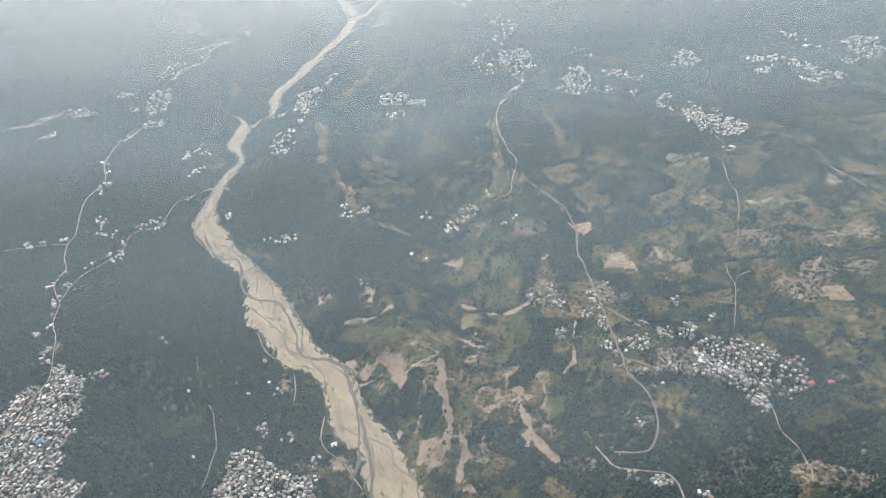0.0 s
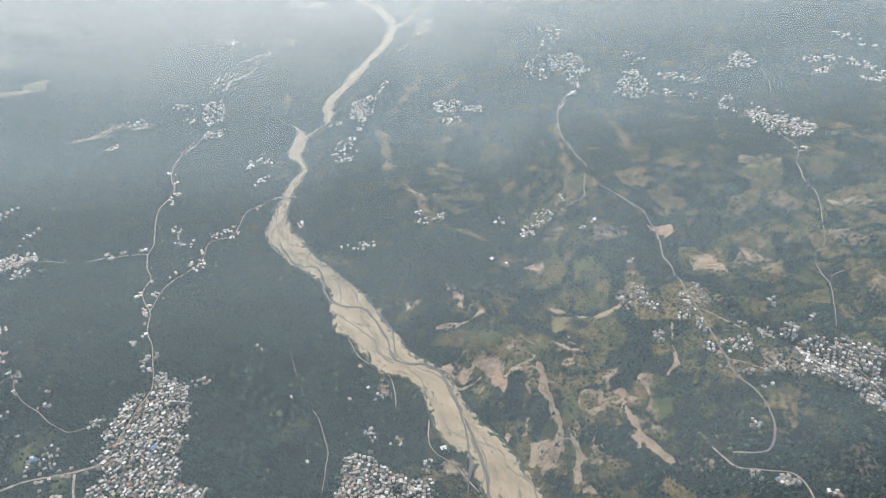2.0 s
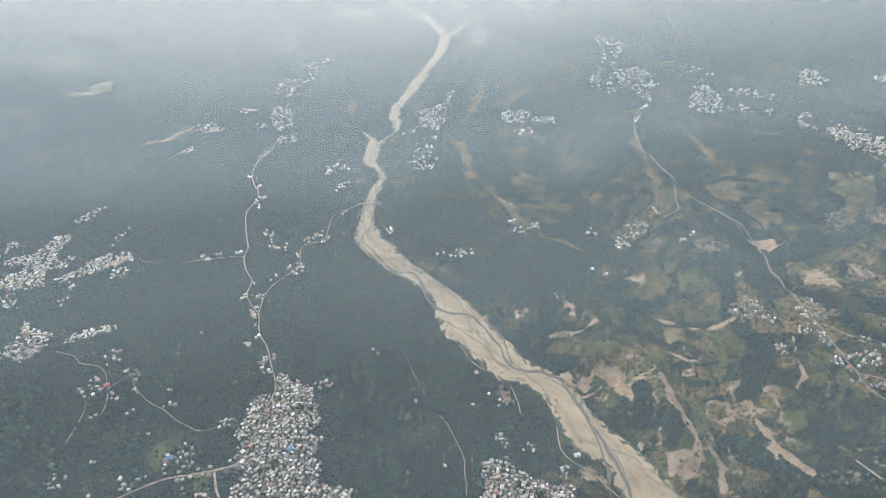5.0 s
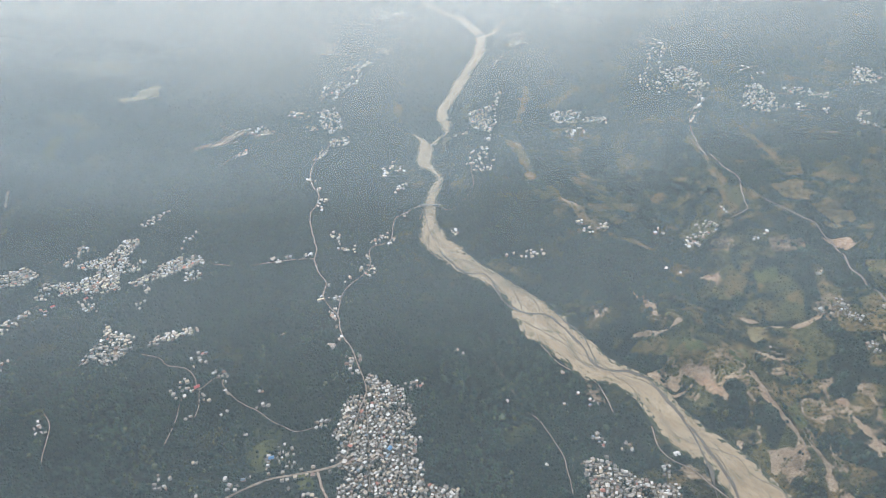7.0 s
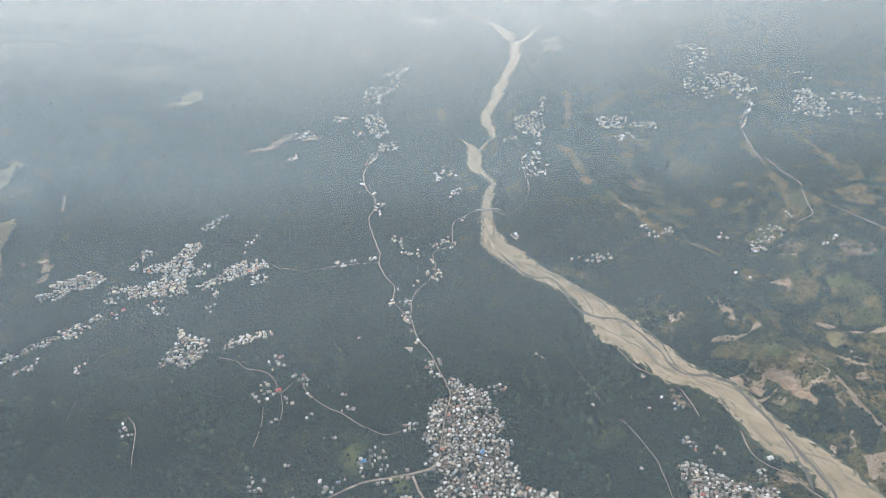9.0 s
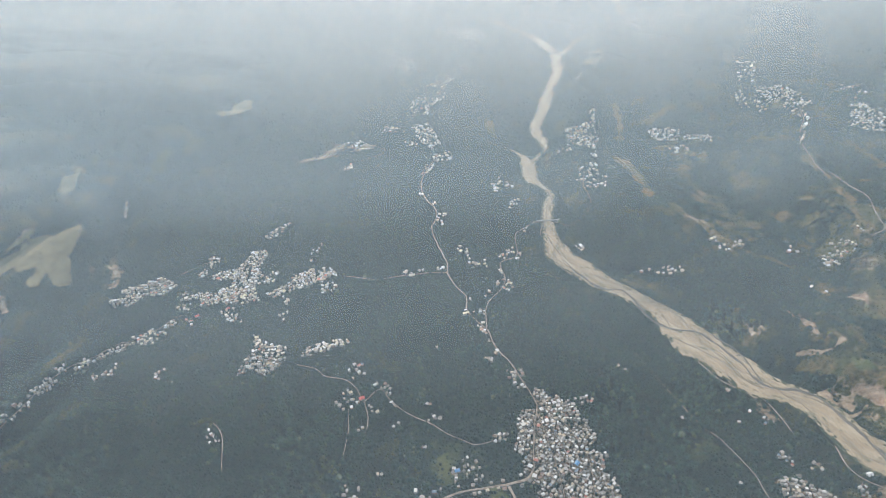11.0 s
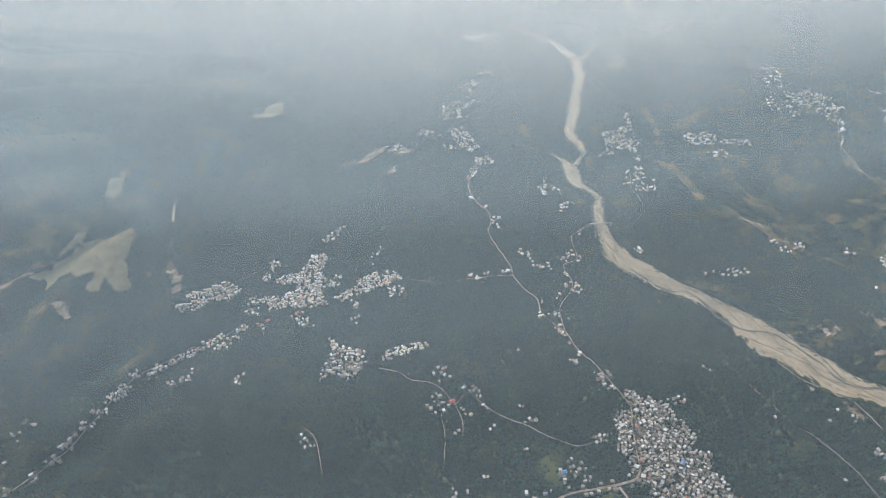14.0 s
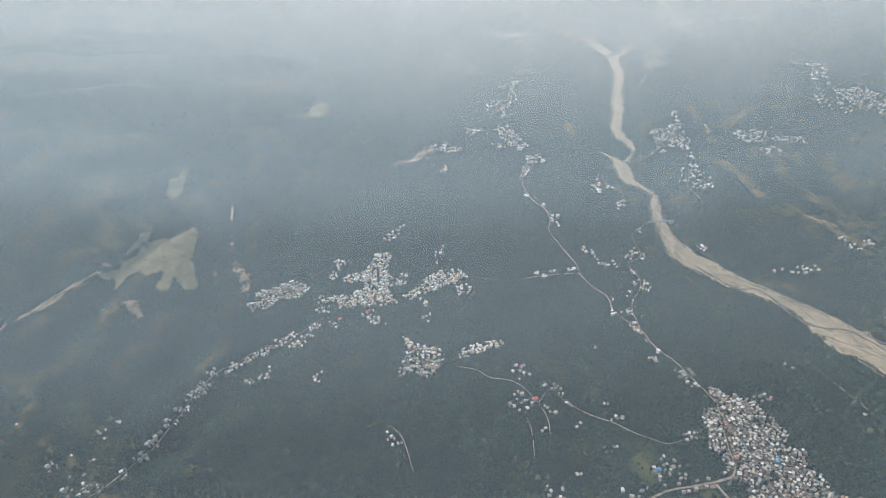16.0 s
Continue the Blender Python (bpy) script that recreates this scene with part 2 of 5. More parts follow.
def water_material():
    m, nodes, links, shader = material("muddy_water", 0.7)
    links.new(ramp(nodes, links, grain(nodes, links, 9, 4), ((0.3, (0.09, 0.083, 0.07)), (0.7, (0.15, 0.135, 0.11)))), shader.inputs["Base Color"])
    relief(nodes, links, shader, grain(nodes, links, 0.8, 3), 0.05, 0.4)
    return m


def leaf_material(name, stops):
    m, nodes, links, shader = material(name, 0.85)
    island = nodes.new("ShaderNodeNewGeometry").outputs["Random Per Island"]
    colour = ramp(nodes, links, island, stops)
    tone = ramp(nodes, links, grain(nodes, links, 0.9, 5, 0.75), ((0.3, (0.7, 0.7, 0.7)), (0.7, (1.2, 1.2, 1.2))))
    stand = ramp(nodes, links, grain(nodes, links, 38, 5, 0.65), ((0.35, (0.62, 0.66, 0.7)), (0.5, (0.95, 0.95, 0.95)), (0.68, (1.6, 1.5, 1.25))))
    colour = blend(nodes, links, 0.9, colour, stand, "MULTIPLY")
    links.new(blend(nodes, links, 0.9, colour, tone, "MULTIPLY"), shader.inputs["Base Color"])
    relief(nodes, links, shader, grain(nodes, links, 0.7, 4, 0.7), 0.5, 0.8)
    return m


def varied_material(name, stops, island=False, rough=0.8, dirt=1.5):
    """Paint or sheet that differs from piece to piece, with stains."""
    m, nodes, links, shader = material(name, rough)
    pick = nodes.new("ShaderNodeNewGeometry").outputs["Random Per Island"] if island else nodes.new("ShaderNodeObjectInfo").outputs["Random"]
    colour = ramp(nodes, links, pick, stops, constant=True)
    tone = ramp(nodes, links, grain(nodes, links, dirt, 5, 0.7), ((0.3, (0.6, 0.58, 0.55)), (0.62, (1.05, 1.05, 1.05))))
    links.new(blend(nodes, links, 0.8, colour, tone, "MULTIPLY"), shader.inputs["Base Color"])
    return m


WALLS = ((0.0, (0.5, 0.46, 0.4)), (0.3, (0.36, 0.33, 0.29)), (0.55, (0.48, 0.38, 0.27)), (0.75, (0.58, 0.55, 0.5)), (0.9, (0.38, 0.25, 0.19)))
ROOFS = (
    (0.0, (0.46, 0.43, 0.385)), (0.2, (0.31, 0.285, 0.25)), (0.36, (0.66, 0.63, 0.58)), (0.5, (0.4, 0.345, 0.28)), (0.62, (0.2, 0.19, 0.17)),
    (0.72, (0.55, 0.46, 0.34)), (0.82, (0.27, 0.19, 0.15)), (0.87, (0.8, 0.78, 0.74)), (0.955, (0.25, 0.31, 0.36)), (0.98, (0.45, 0.2, 0.15)),
)
M_GROUND = ground_material()
M_GRAVEL = river_material("river_gravel", (0.25, 0.192, 0.122), (0.36, 0.282, 0.188), (0.44, 0.36, 0.255))
M_SILT = gravel_material("wet_silt", (0.155, 0.13, 0.09), (0.21, 0.175, 0.125), (0.29, 0.245, 0.18), 6)
M_DIRT = gravel_material("dirt_road", (0.21, 0.165, 0.125), (0.32, 0.255, 0.2), (0.46, 0.385, 0.31), 5)
M_ASPHALT = gravel_material("worn_asphalt", (0.17, 0.145, 0.12), (0.225, 0.19, 0.16), (0.28, 0.24, 0.205), 5)
M_WATER = water_material()
M_FOREST = leaf_material("dark_foliage", ((0.0, (0.014, 0.032, 0.029)), (0.5, (0.025, 0.052, 0.045)), (0.85, (0.04, 0.072, 0.056)), (0.95, (0.068, 0.098, 0.066)), (1.0, (0.12, 0.145, 0.09))))
M_BUSH = leaf_material("scrub_foliage", ((0.0, (0.034, 0.048, 0.025)), (0.5, (0.075, 0.09, 0.045)), (0.85, (0.1, 0.11, 0.055)), (1.0, (0.16, 0.16, 0.085))))
M_WALL = varied_material("house_walls", WALLS)
M_ROOF = varied_material("house_roofs", [(at, tuple(min(0.85, 0.9 * v) for v in c)) for at, c in ROOFS], rough=0.7)
M_WALLS_FAR = varied_material("far_house_walls", WALLS, island=True)
# Roof colours raised and warmed: sunlit brightness put in against distance and haze.
M_ROOFS_BRIGHTENED = varied_material("far_house_roofs_brightened", [(at, tuple(min(0.8, k * v) for k, v in zip((1.62, 1.54, 1.44), c))) for at, c in ROOFS], island=True)
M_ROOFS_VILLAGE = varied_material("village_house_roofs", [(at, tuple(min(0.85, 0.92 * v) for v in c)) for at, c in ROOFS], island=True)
M_RED = varied_material("red_sheet", ((0.0, (0.55, 0.13, 0.12)), (0.5, (0.5, 0.11, 0.1))), rough=0.6)
M_BLUE = varied_material("blue_sheet", ((0.0, (0.16, 0.33, 0.55)), (0.5, (0.14, 0.3, 0.52))), rough=0.6)
M_WHITE = varied_material("white_sheet", ((0.0, (0.8, 0.8, 0.79)), (0.5, (0.76, 0.76, 0.74))), rough=0.6)
M_TIMBER = varied_material("door_timber", ((0.0, (0.14, 0.09, 0.05)), (0.5, (0.1, 0.13, 0.16))))
M_PANE = varied_material("dark_window", ((0.0, (0.03, 0.035, 0.04)), (0.5, (0.02, 0.025, 0.03))), rough=0.2)
M_TANK = varied_material("water_tank", ((0.0, (0.05, 0.05, 0.05)), (0.5, (0.7, 0.7, 0.68))), rough=0.5)
M_CONCRETE = varied_material("bridge_concrete", ((0.0, (0.42, 0.41, 0.38)), (0.5, (0.4, 0.39, 0.37))))
M_BARK = varied_material("bark", ((0.0, (0.09, 0.07, 0.05)), (0.5, (0.12, 0.1, 0.08))))


# ---- mesh helpers ----
def mesh_object(name, verts, faces, material, parent=None, flat=True):
    data = bpy.data.meshes.new(name)
    data.from_pydata(verts if isinstance(verts, list) else verts.tolist(), [], faces if isinstance(faces, list) else faces.tolist())
    data.materials.append(material)
    if not flat:
        data.polygons.foreach_set("use_smooth", [True] * len(data.polygons))
    data.update()
    ob = new(name, data)
    if parent:
        ob.parent = parent
    return ob


def grid_faces(rows, columns):
    a = np.arange(rows * columns).reshape(rows, columns)
    return np.stack([a[:-1, :-1], a[:-1, 1:], a[1:, 1:], a[1:, :-1]], -1).reshape(-1, 4)


def steps(*stretches):
    """Coordinates that run from stretch to stretch: (start, end, step)."""
    return np.concatenate([np.arange(a, b, s) for a, b, s in stretches])


def trail(points, step, wander=0.0, seed=0):
    """A smooth line through the points, sampled every step metres: places and normals."""
    p = np.array([q[:2] for q in points], float)
    p = np.concatenate([[2 * p[0] - p[1]], p, [2 * p[-1] - p[-2]]])
    out = []
    for a, b, c, d in zip(p, p[1:], p[2:], p[3:]):
        n = max(2, int(np.hypot(*(c - b)) / step))
        s = (np.arange(n) / n)[:, None]
        out.append(0.5 * (2 * b + (c - a) * s + (2 * a - 5 * b + 4 * c - d) * s**2 + (3 * b - a - 3 * c + d) * s**3))
    out = np.concatenate([*out, p[-2:-1]])
    along = np.gradient(out, axis=0)
    along /= np.hypot(along[:, 0], along[:, 1])[:, None] + 1e-9
    normal = np.stack([-along[:, 1], along[:, 0]], -1)
    run = np.concatenate([[0], np.cumsum(np.hypot(*np.diff(out, axis=0).T))])
    if wander:
        out = out + normal * (wander * fbm(run, run * 0 + seed, 22, 3, 40 + seed))[:, None]
    return out, normal, run


def ribbon(name, points, widths, material, lift=0.5, step=4.0, columns=3, ragged=0.0, wander=0.0, seed=0, camber=0.15, sunk=True):
    """A strip draped over the land, its width running through the given widths."""
    centre, normal, run = trail(points, step, wander, seed)
    if len(widths) == len(points):
        marks = np.concatenate([[0], np.cumsum([math.hypot(b[0] - a[0], b[1] - a[1]) for a, b in zip(points, points[1:])])])
        w = np.interp(run, marks * run[-1] / marks[-1], widths)
    else:
        w = np.interp(run, np.linspace(0, run[-1], len(widths)), widths)
    left = w / 2 * (1 + ragged * fbm(run, run * 0, 16, 4, 60 + seed))
    right = w / 2 * (1 + ragged * fbm(run, run * 0, 16, 4, 80 + seed))
    across = np.linspace(-1, 1, columns)
    off = np.where(across[None] < 0, across[None] * left[:, None], across[None] * right[:, None])
    x, y = centre[:, :1] + normal[:, :1] * off, centre[:, 1:] + normal[:, 1:] * off
    z = height(x, y) + lift + camber * (1 - across[None] ** 2)
    edge = np.abs(across) > 0.999
    if sunk:
        z[:, edge] -= lift + 0.4
    ob = mesh_object(name, np.stack([x, y, z], -1).reshape(-1, 3), grid_faces(len(run), columns), material, flat=False)
    flow = np.stack([np.broadcast_to(run[:, None], off.shape), off], -1).reshape(-1, 2)
    loops = np.empty(len(ob.data.loops), np.int32)
    ob.data.loops.foreach_get("vertex_index", loops)
    rim = np.where(across[None] < 0, left[:, None], right[:, None]) * (1 - np.abs(across))[None]
    ob.data.attributes.new("rim", "FLOAT", "POINT").data.foreach_set("value", rim.ravel().astype(np.float32))
    ob.data.uv_layers.new(name="flow").data.foreach_set("uv", flow[loops].astype(np.float32).ravel())
    return ob


def inside(x, y, outline):
    hit = np.zeros(np.shape(x), bool)
    for (ax, ay), (bx, by) in zip(outline, outline[1:] + outline[:1]):
        crosses = (ay > y) != (by > y)
        hit ^= crosses & (x < (bx - ax) * (y - ay) / (by - ay + 1e-9) + ax)
    return hit


# ---- ground ----
xs = steps((-6000, -3000, 150), (-3000, -1900, 40), (-1900, -1080, 14), (-1080, -200, 4), (-200, -130, 3), (-130, 140, 1.8), (140, 440, 3), (440, 1400, 16), (1400, 6001, 160))
ys = steps((-2500, 150, 50), (150, 240, 3), (240, 480, 1.8), (480, 600, 3), (600, 1000, 4), (1000, 2000, 10), (2000, 3000, 25), (3000, 6001, 150))
gx, gy = np.meshgrid(xs, ys)
gz = height(gx, gy)
ground = tagged(
    mesh_object("ground", np.stack([gx, gy, gz], -1).reshape(-1, 3), grid_faces(len(ys), len(xs)), M_GROUND, flat=False),
    "dark wooded valley floor with olive scrub uplands", "ground", kind="structure",
)


def east_of_river(x, y):
    """Metres to the east of the river's line."""
    ends = sorted([(q[1], q[0]) for q in RIVER[3:] + RIVER_NORTH[:5]])
    return x - np.interp(y, [e[0] for e in ends], [e[1] for e in ends])


def plots(x, y, size, seed):
    """A value for each plot of a patchwork of uneven plots."""
    x, y = x + 9 * fbm(x, y, 40, 3, seed), y + 9 * fbm(x, y, 40, 3, seed + 5)
    i, j = np.floor(x / size).astype(np.int64), np.floor(y / size).astype(np.int64)
    best, pick = np.full(np.shape(x), 1e9), np.zeros(np.shape(x))
    for a in (-1, 0, 1):
        for b in (-1, 0, 1):
            px, py = (i + a + hash01(i + a, j + b, seed + 1)) * size, (j + b + hash01(i + a, j + b, seed + 2)) * size
            d = np.hypot(x - px, y - py)
            pick = np.where(d < best, hash01(i + a, j + b, seed + 3), pick)
            best = np.minimum(best, d)
    return pick


def hedge(x, y, size, seed):
    """Metres from the border between two plots of the patchwork."""
    x, y = x + 9 * fbm(x, y, 40, 3, seed), y + 9 * fbm(x, y, 40, 3, seed + 5)
    i, j = np.floor(x / size).astype(np.int64), np.floor(y / size).astype(np.int64)
    first, second = np.full(np.shape(x), 1e9), np.full(np.shape(x), 1e9)
    for a in (-1, 0, 1):
        for b in (-1, 0, 1):
            px, py = (i + a + hash01(i + a, j + b, seed + 1)) * size, (j + b + hash01(i + a, j + b, seed + 2)) * size
            d = np.hypot(x - px, y - py)
            second = np.minimum(second, np.maximum(first, d))
            first = np.minimum(first, d)
    return 0.5 * (second - first)


def dryness(x, y):
    """How far the woods give way to dry scrub and pasture, plus mountain shading."""
    east = east_of_river(x, y)
    upland = smooth(50, 270, east) * (1 - 0.6 * smooth(450, 1000, y))
    upland = upland * (1 - 0.4 * np.exp(-(((x - 210) / 120) ** 2) - ((y - 250) / 55) ** 2))
    upland = np.maximum(upland, 0.78 * np.exp(-(((x - 25) / 110) ** 4) - ((y - 345) / 125) ** 4))
    d = upland * (0.17 + 0.43 * plots(x, y, 38, 200)) + upland * (0.2 * fbm(x, y, 60, 4, 70) + 0.38 * fbm(x, y, 17, 4, 72))
    d = d - 0.8 * upland * ravine(x, y) - 0.45 * upland * smooth(2.6, 0.8, hedge(x, y, 38, 200)) * smooth(-0.25, 0.1, fbm(x, y, 30, 2, 77))
    d = d - 0.5 * upland * np.clip(1 - np.abs(fbm(x, y, 70, 4, 91)) * 9, 0, 1)
    d = d + 0.28 * smooth(-780, -950, x) * smooth(820, 600, y) * plots(x, y, 60, 300)
    river = off_line(x, y, RIVER + RIVER_NORTH)
    d = d + 0.2 * smooth(0.1, 0.45, fbm(x, y, 18, 5, 79)) + 0.13 * smooth(0.0, 0.35, fbm(x, y, 60, 5, 88)) + 0.16 * smooth(0, 200, east) * smooth(-0.1, 0.3, fbm(x, y, 11, 3, 89)) + 0.3 * np.exp(-(((river - 34) / 26) ** 2)) * smooth(-0.1, 0.3, fbm(x, y, 30, 3, 83))
    # Paler ridges, darker gullies: the mountain's relief shading put into the cover.
    west, rise, gully = slopes(x, y)
    d = d + rise * smooth(60, 200, west) * (0.3 - 0.7 * gully + 0.3 * fbm(x, y, 45, 4, 75))
    # Ravines darkened and their flanks paled, painting in the valleys' shade.
    for line in RAVINES:
        off = off_line(x, y, line) + 6 * fbm(x, y, 40, 3, 51)
        d = d + 0.18 * np.exp(-(((off - 36) / 15) ** 2)) - 0.6 * np.exp(-((off / 16) ** 2))
    return np.clip(d + 0.1 * fbm(x, y, 110, 4, 70), 0, 1)


def bareness(x, y):
    """Where soil lies open: eroded gully sides above the river, and small plots."""
    slopes = np.exp(-(((x - 0) / 85) ** 2) - ((y - 345) / 95) ** 2) * smooth(16, 40, off_line(x, y, RIVER))
    worn = np.clip(1 - np.abs(np.abs(fbm(x, y, 60, 4, 23)) - 0.13) * 12, 0, 1)
    east = smooth(60, 260, east_of_river(x, y)) * (1 - smooth(520, 820, y))
    return np.clip(slopes * worn * 0.65 + 0.42 * east * (plots(x, y, 26, 400) > 0.86), 0, 1)


# ---- river ----
tagged(ribbon("river_bed", RIVER, [q[2] for q in RIVER], M_GRAVEL, 0.8, 2, 25, 0.22, 0.8, 1, 0.3), "pale grey-tan gravel bed of a braided river", "river bed", kind="structure")
tagged(ribbon("river_bed_north", RIVER_NORTH, [q[2] for q in RIVER_NORTH], M_GRAVEL, 0.8, 3, 17, 0.5, 3, 2, 0.3), "pale gravel bed of the upper river", "river bed", kind="structure")
LINK = [(-248, 1000), (-260, 974), (-281, 944)]
tagged(ribbon("river_bed_link", LINK, [12, 9, 16], M_GRAVEL, 0.9, 3, 7, 0.3, 1, 6, 0.3), "narrow gravel reach joining the river beds", "river bed", kind="structure")
ARM_WEST, ARM_EAST, FAR_REACH = [(-285, 1822), (-223, 1689), (-172, 1615), (-150, 1561)], [(-63, 1583), (-102, 1566), (-144, 1544)], [(100, 2062), (64, 1847), (46, 1709)]
tagged(ribbon("river_arm_west", ARM_WEST, [16, 18, 24, 32], M_GRAVEL, 0.8, 8, 5, 0.5, 6, 3), "pale gravel arm of the upper river", "river bed", kind="structure")
tagged(ribbon("river_arm_east", ARM_EAST, [12, 14, 24], M_GRAVEL, 0.8, 8, 5, 0.5, 6, 4), "pale gravel side arm of the river", "river bed", kind="structure")
tagged(ribbon("river_far_reach", FAR_REACH, [22, 18, 14], M_GRAVEL, 0.8, 8, 5, 0.4, 6, 5), "pale distant reach of the river", "river bed", kind="structure")


def braid(name, line, width, mat=M_WATER, seed=1):
    """One arm of the stream on its gravel bed."""
    return tagged(ribbon(name, line, [0.3, *[width] * 10, 0.3], mat, 1.25, 1.5, 3, 1.5, 2.6, seed, 0.05, False), "shallow grey-brown braid of water on gravel", "water", kind="structure")


braid("water_braid", [(-275, 657), (-266, 634), (-245, 596), (-224, 590), (-214, 567), (-206, 538), (-191, 519), (-167, 507), (-154, 487), (-143, 465), (-138, 441), (-131, 426), (-110, 419), (-97, 412), (-90, 397), (-84, 378), (-80, 358), (-77, 343), (-77, 323), (-77, 308), (-80, 288), (-81, 269)], 2.3)
braid("water_braid_side", [(-158, 509), (-145, 488), (-138, 470), (-134, 444), (-133, 429)], 1.8, M_WATER, 2)
braid("water_braid_bend", [(-214, 567), (-190, 560), (-182, 547), (-174, 529), (-173, 510)], 1.1, M_SILT, 3)
braid("water_braid_east", [(-79, 355), (-73, 340), (-70, 320), (-66, 299), (-67, 282), (-60, 262)], 2.2, M_WATER, 4)
braid("water_braid_upper", [(-270, 851), (-269, 807), (-285, 778), (-287, 733), (-283, 698), (-275, 657)], 1.1, M_WATER, 5)
braid("silt_braid_upper", [(-278, 777), (-293, 734), (-293, 693), (-282, 646), (-257, 612)], 1.0, M_SILT, 6)
braid("silt_braid_low", [(-69, 325), (-66, 311), (-68, 299), (-71, 290)], 1.4, M_SILT, 7)
braid("silt_braid_middle", [(-249, 628), (-226, 601), (-207, 576), (-195, 552), (-191, 519)], 1.0, M_SILT, 8)
braid("silt_braid_west", [(-195, 507), (-172, 481), (-155, 459), (-144, 434), (-131, 425)], 1.0, M_SILT, 9)

for seed in range(4):
    reach = RIVER[8 + seed % 3 * 4 : (17, 23, 29)[seed % 3]]
    centre, normal, run = trail(reach, 5)
    swing = np.interp(run, np.linspace(0, run[-1], len(reach)), [q[2] for q in reach]) * np.clip(0.85 * fbm(run, run * 0 + 31 * seed, 70, 3, 170 + seed), -0.42, 0.42)
    braid("silt_strand", [tuple(q) for q in centre + normal * swing[:, None]], 0.7 + 0.12 * seed, M_SILT, 20 + seed)

# ---- roads ----
ROADS, ROAD_NAMES = [], []


def road(name, points, width, material=M_DIRT, label="narrow pale dirt road through the trees"):
    ROADS.append((points, width)), ROAD_NAMES.append(name)
    tagged(ribbon(name, points, [width], material, 0.55, 2.0, 3, 0.8, 1.6, len(ROADS)), label, "road", kind="structure")


PAVED = "worn grey-tan paved road between villages"
road("road_main", [(-422, 974), (-435, 934), (-449, 880), (-450, 853), (-443, 816), (-430, 781), (-429, 751), (-434, 730), (-427, 688), (-416, 650), (-415, 626), (-408, 601), (-396, 577), (-396, 551), (-384, 527), (-377, 515), (-370, 488), (-357, 462), (-347, 431), (-340, 409), (-344, 390), (-350, 357), (-352, 341)], 2.0, M_DIRT, PAVED)
road("road_town", [(-352, 341), (-358, 331), (-367, 328), (-388, 326), (-410, 323), (-430, 315), (-446, 306), (-462, 296)], 3.6, M_DIRT, PAVED)
road("road_south", [(-373, 325), (-369, 314), (-364, 303), (-358, 288)], 2.8, M_DIRT, PAVED)
road("road_west", [(-415, 628), (-440, 629), (-466, 628), (-498, 623), (-519, 629), (-538, 634)], 1.5)
road("road_bridge", [(-377, 522), (-376, 548), (-369, 568), (-358, 587), (-350, 608), (-353, 648), (-331, 674), (-328, 723), (-318, 739), (-301, 756), (-290, 757)], 1.5)
road("road_over", [(-271, 753), (-253, 737), (-233, 745), (-221, 775), (-221, 826), (-213, 859)], 1.4)
road("road_red", [(-566, 483), (-547, 476), (-536, 466), (-515, 459), (-503, 446), (-495, 429), (-481, 442), (-468, 425), (-450, 407), (-432, 394), (-409, 375), (-394, 368), (-380, 372)], 1.1)
road("road_red_south", [(-494, 428), (-490, 408), (-490, 391)], 1.1)
road("track_bank", [(-179, 467), (-169, 444), (-158, 431), (-141, 415), (-135, 397), (-133, 376)], 1.3)
road("track_bank_south", [(-107, 358), (-107, 338), (-101, 323), (-88, 311), (-80, 297), (-72, 286)], 1.3)
road("track_brook", [(-291, 629), (-273, 554), (-252, 505), (-233, 463), (-221, 420), (-204, 377)], 0.6, M_DIRT)
road("track_ditch", [(-201, 375), (-195, 365), (-189, 346), (-184, 328), (-183, 308), (-183, 292)], 1.3, M_ASPHALT)
road("road_tip", [(-630, 1047), (-605, 1028), (-574, 1011), (-529, 1020)], 1.6)
road("road_east", [(149, 984), (138, 948), (117, 912), (98, 873), (89, 821), (90, 764), (92, 731), (98, 699), (89, 667), (82, 636), (75, 626), (59, 620)], 1.7, M_DIRT, PAVED)
road("road_spine", [(106, 642), (114, 627), (123, 599), (133, 574), (136, 547), (127, 504), (129, 480), (128, 447), (129, 423), (129, 387), (129, 362), (129, 347), (136, 326), (138, 307), (134, 290), (126, 277), (116, 275), (102, 281)], 2.4, M_ASPHALT, PAVED)
road("road_spur_north", [(132, 419), (141, 405), (152, 389)], 1.2)
road("road_spur_south", [(129, 360), (139, 353), (152, 344)], 1.2)
road("road_loop", [(92, 289), (99, 272), (106, 266), (126, 258), (132, 250), (133, 234)], 1.8)
road("road_out", [(216, 302), (214, 290), (213, 278), (220, 263), (213, 238)], 1.6)
road("road_plateau", [(337, 705), (332, 662), (316, 634), (311, 609), (304, 567), (289, 527), (266, 481), (253, 470), (244, 445), (241, 421), (222, 377)], 1.1)
road("track_plateau", [(216, 409), (225, 406), (233, 403)], 0.9)
road("track_plateau_fork", [(241, 421), (250, 435), (263, 440)], 0.9)
road("road_far_east", [(403, 693), (414, 664), (421, 628), (416, 597), (425, 570), (428, 541), (424, 514)], 0.9)
road("road_ridge", [(-884, 361), (-873, 373), (-866, 393), (-859, 409), (-849, 422), (-838, 443), (-826, 477), (-812, 504), (-786, 531), (-767, 548), (-735, 551), (-707, 570)], 1.0)
road("track_south_west", [(-630, 416), (-618, 401), (-612, 379), (-608, 362)], 0.9)
road("track_west_wood", [(-672, 507), (-690, 494), (-689, 457), (-687, 417)], 0.4, M_ASPHALT)
for line in ([(230, 883), (252, 859), (286, 853)], [(245, 928), (282, 911), (311, 899)], [(404, 917), (388, 850), (373, 793)]):
    road("road_far_lane", line, 1.0)
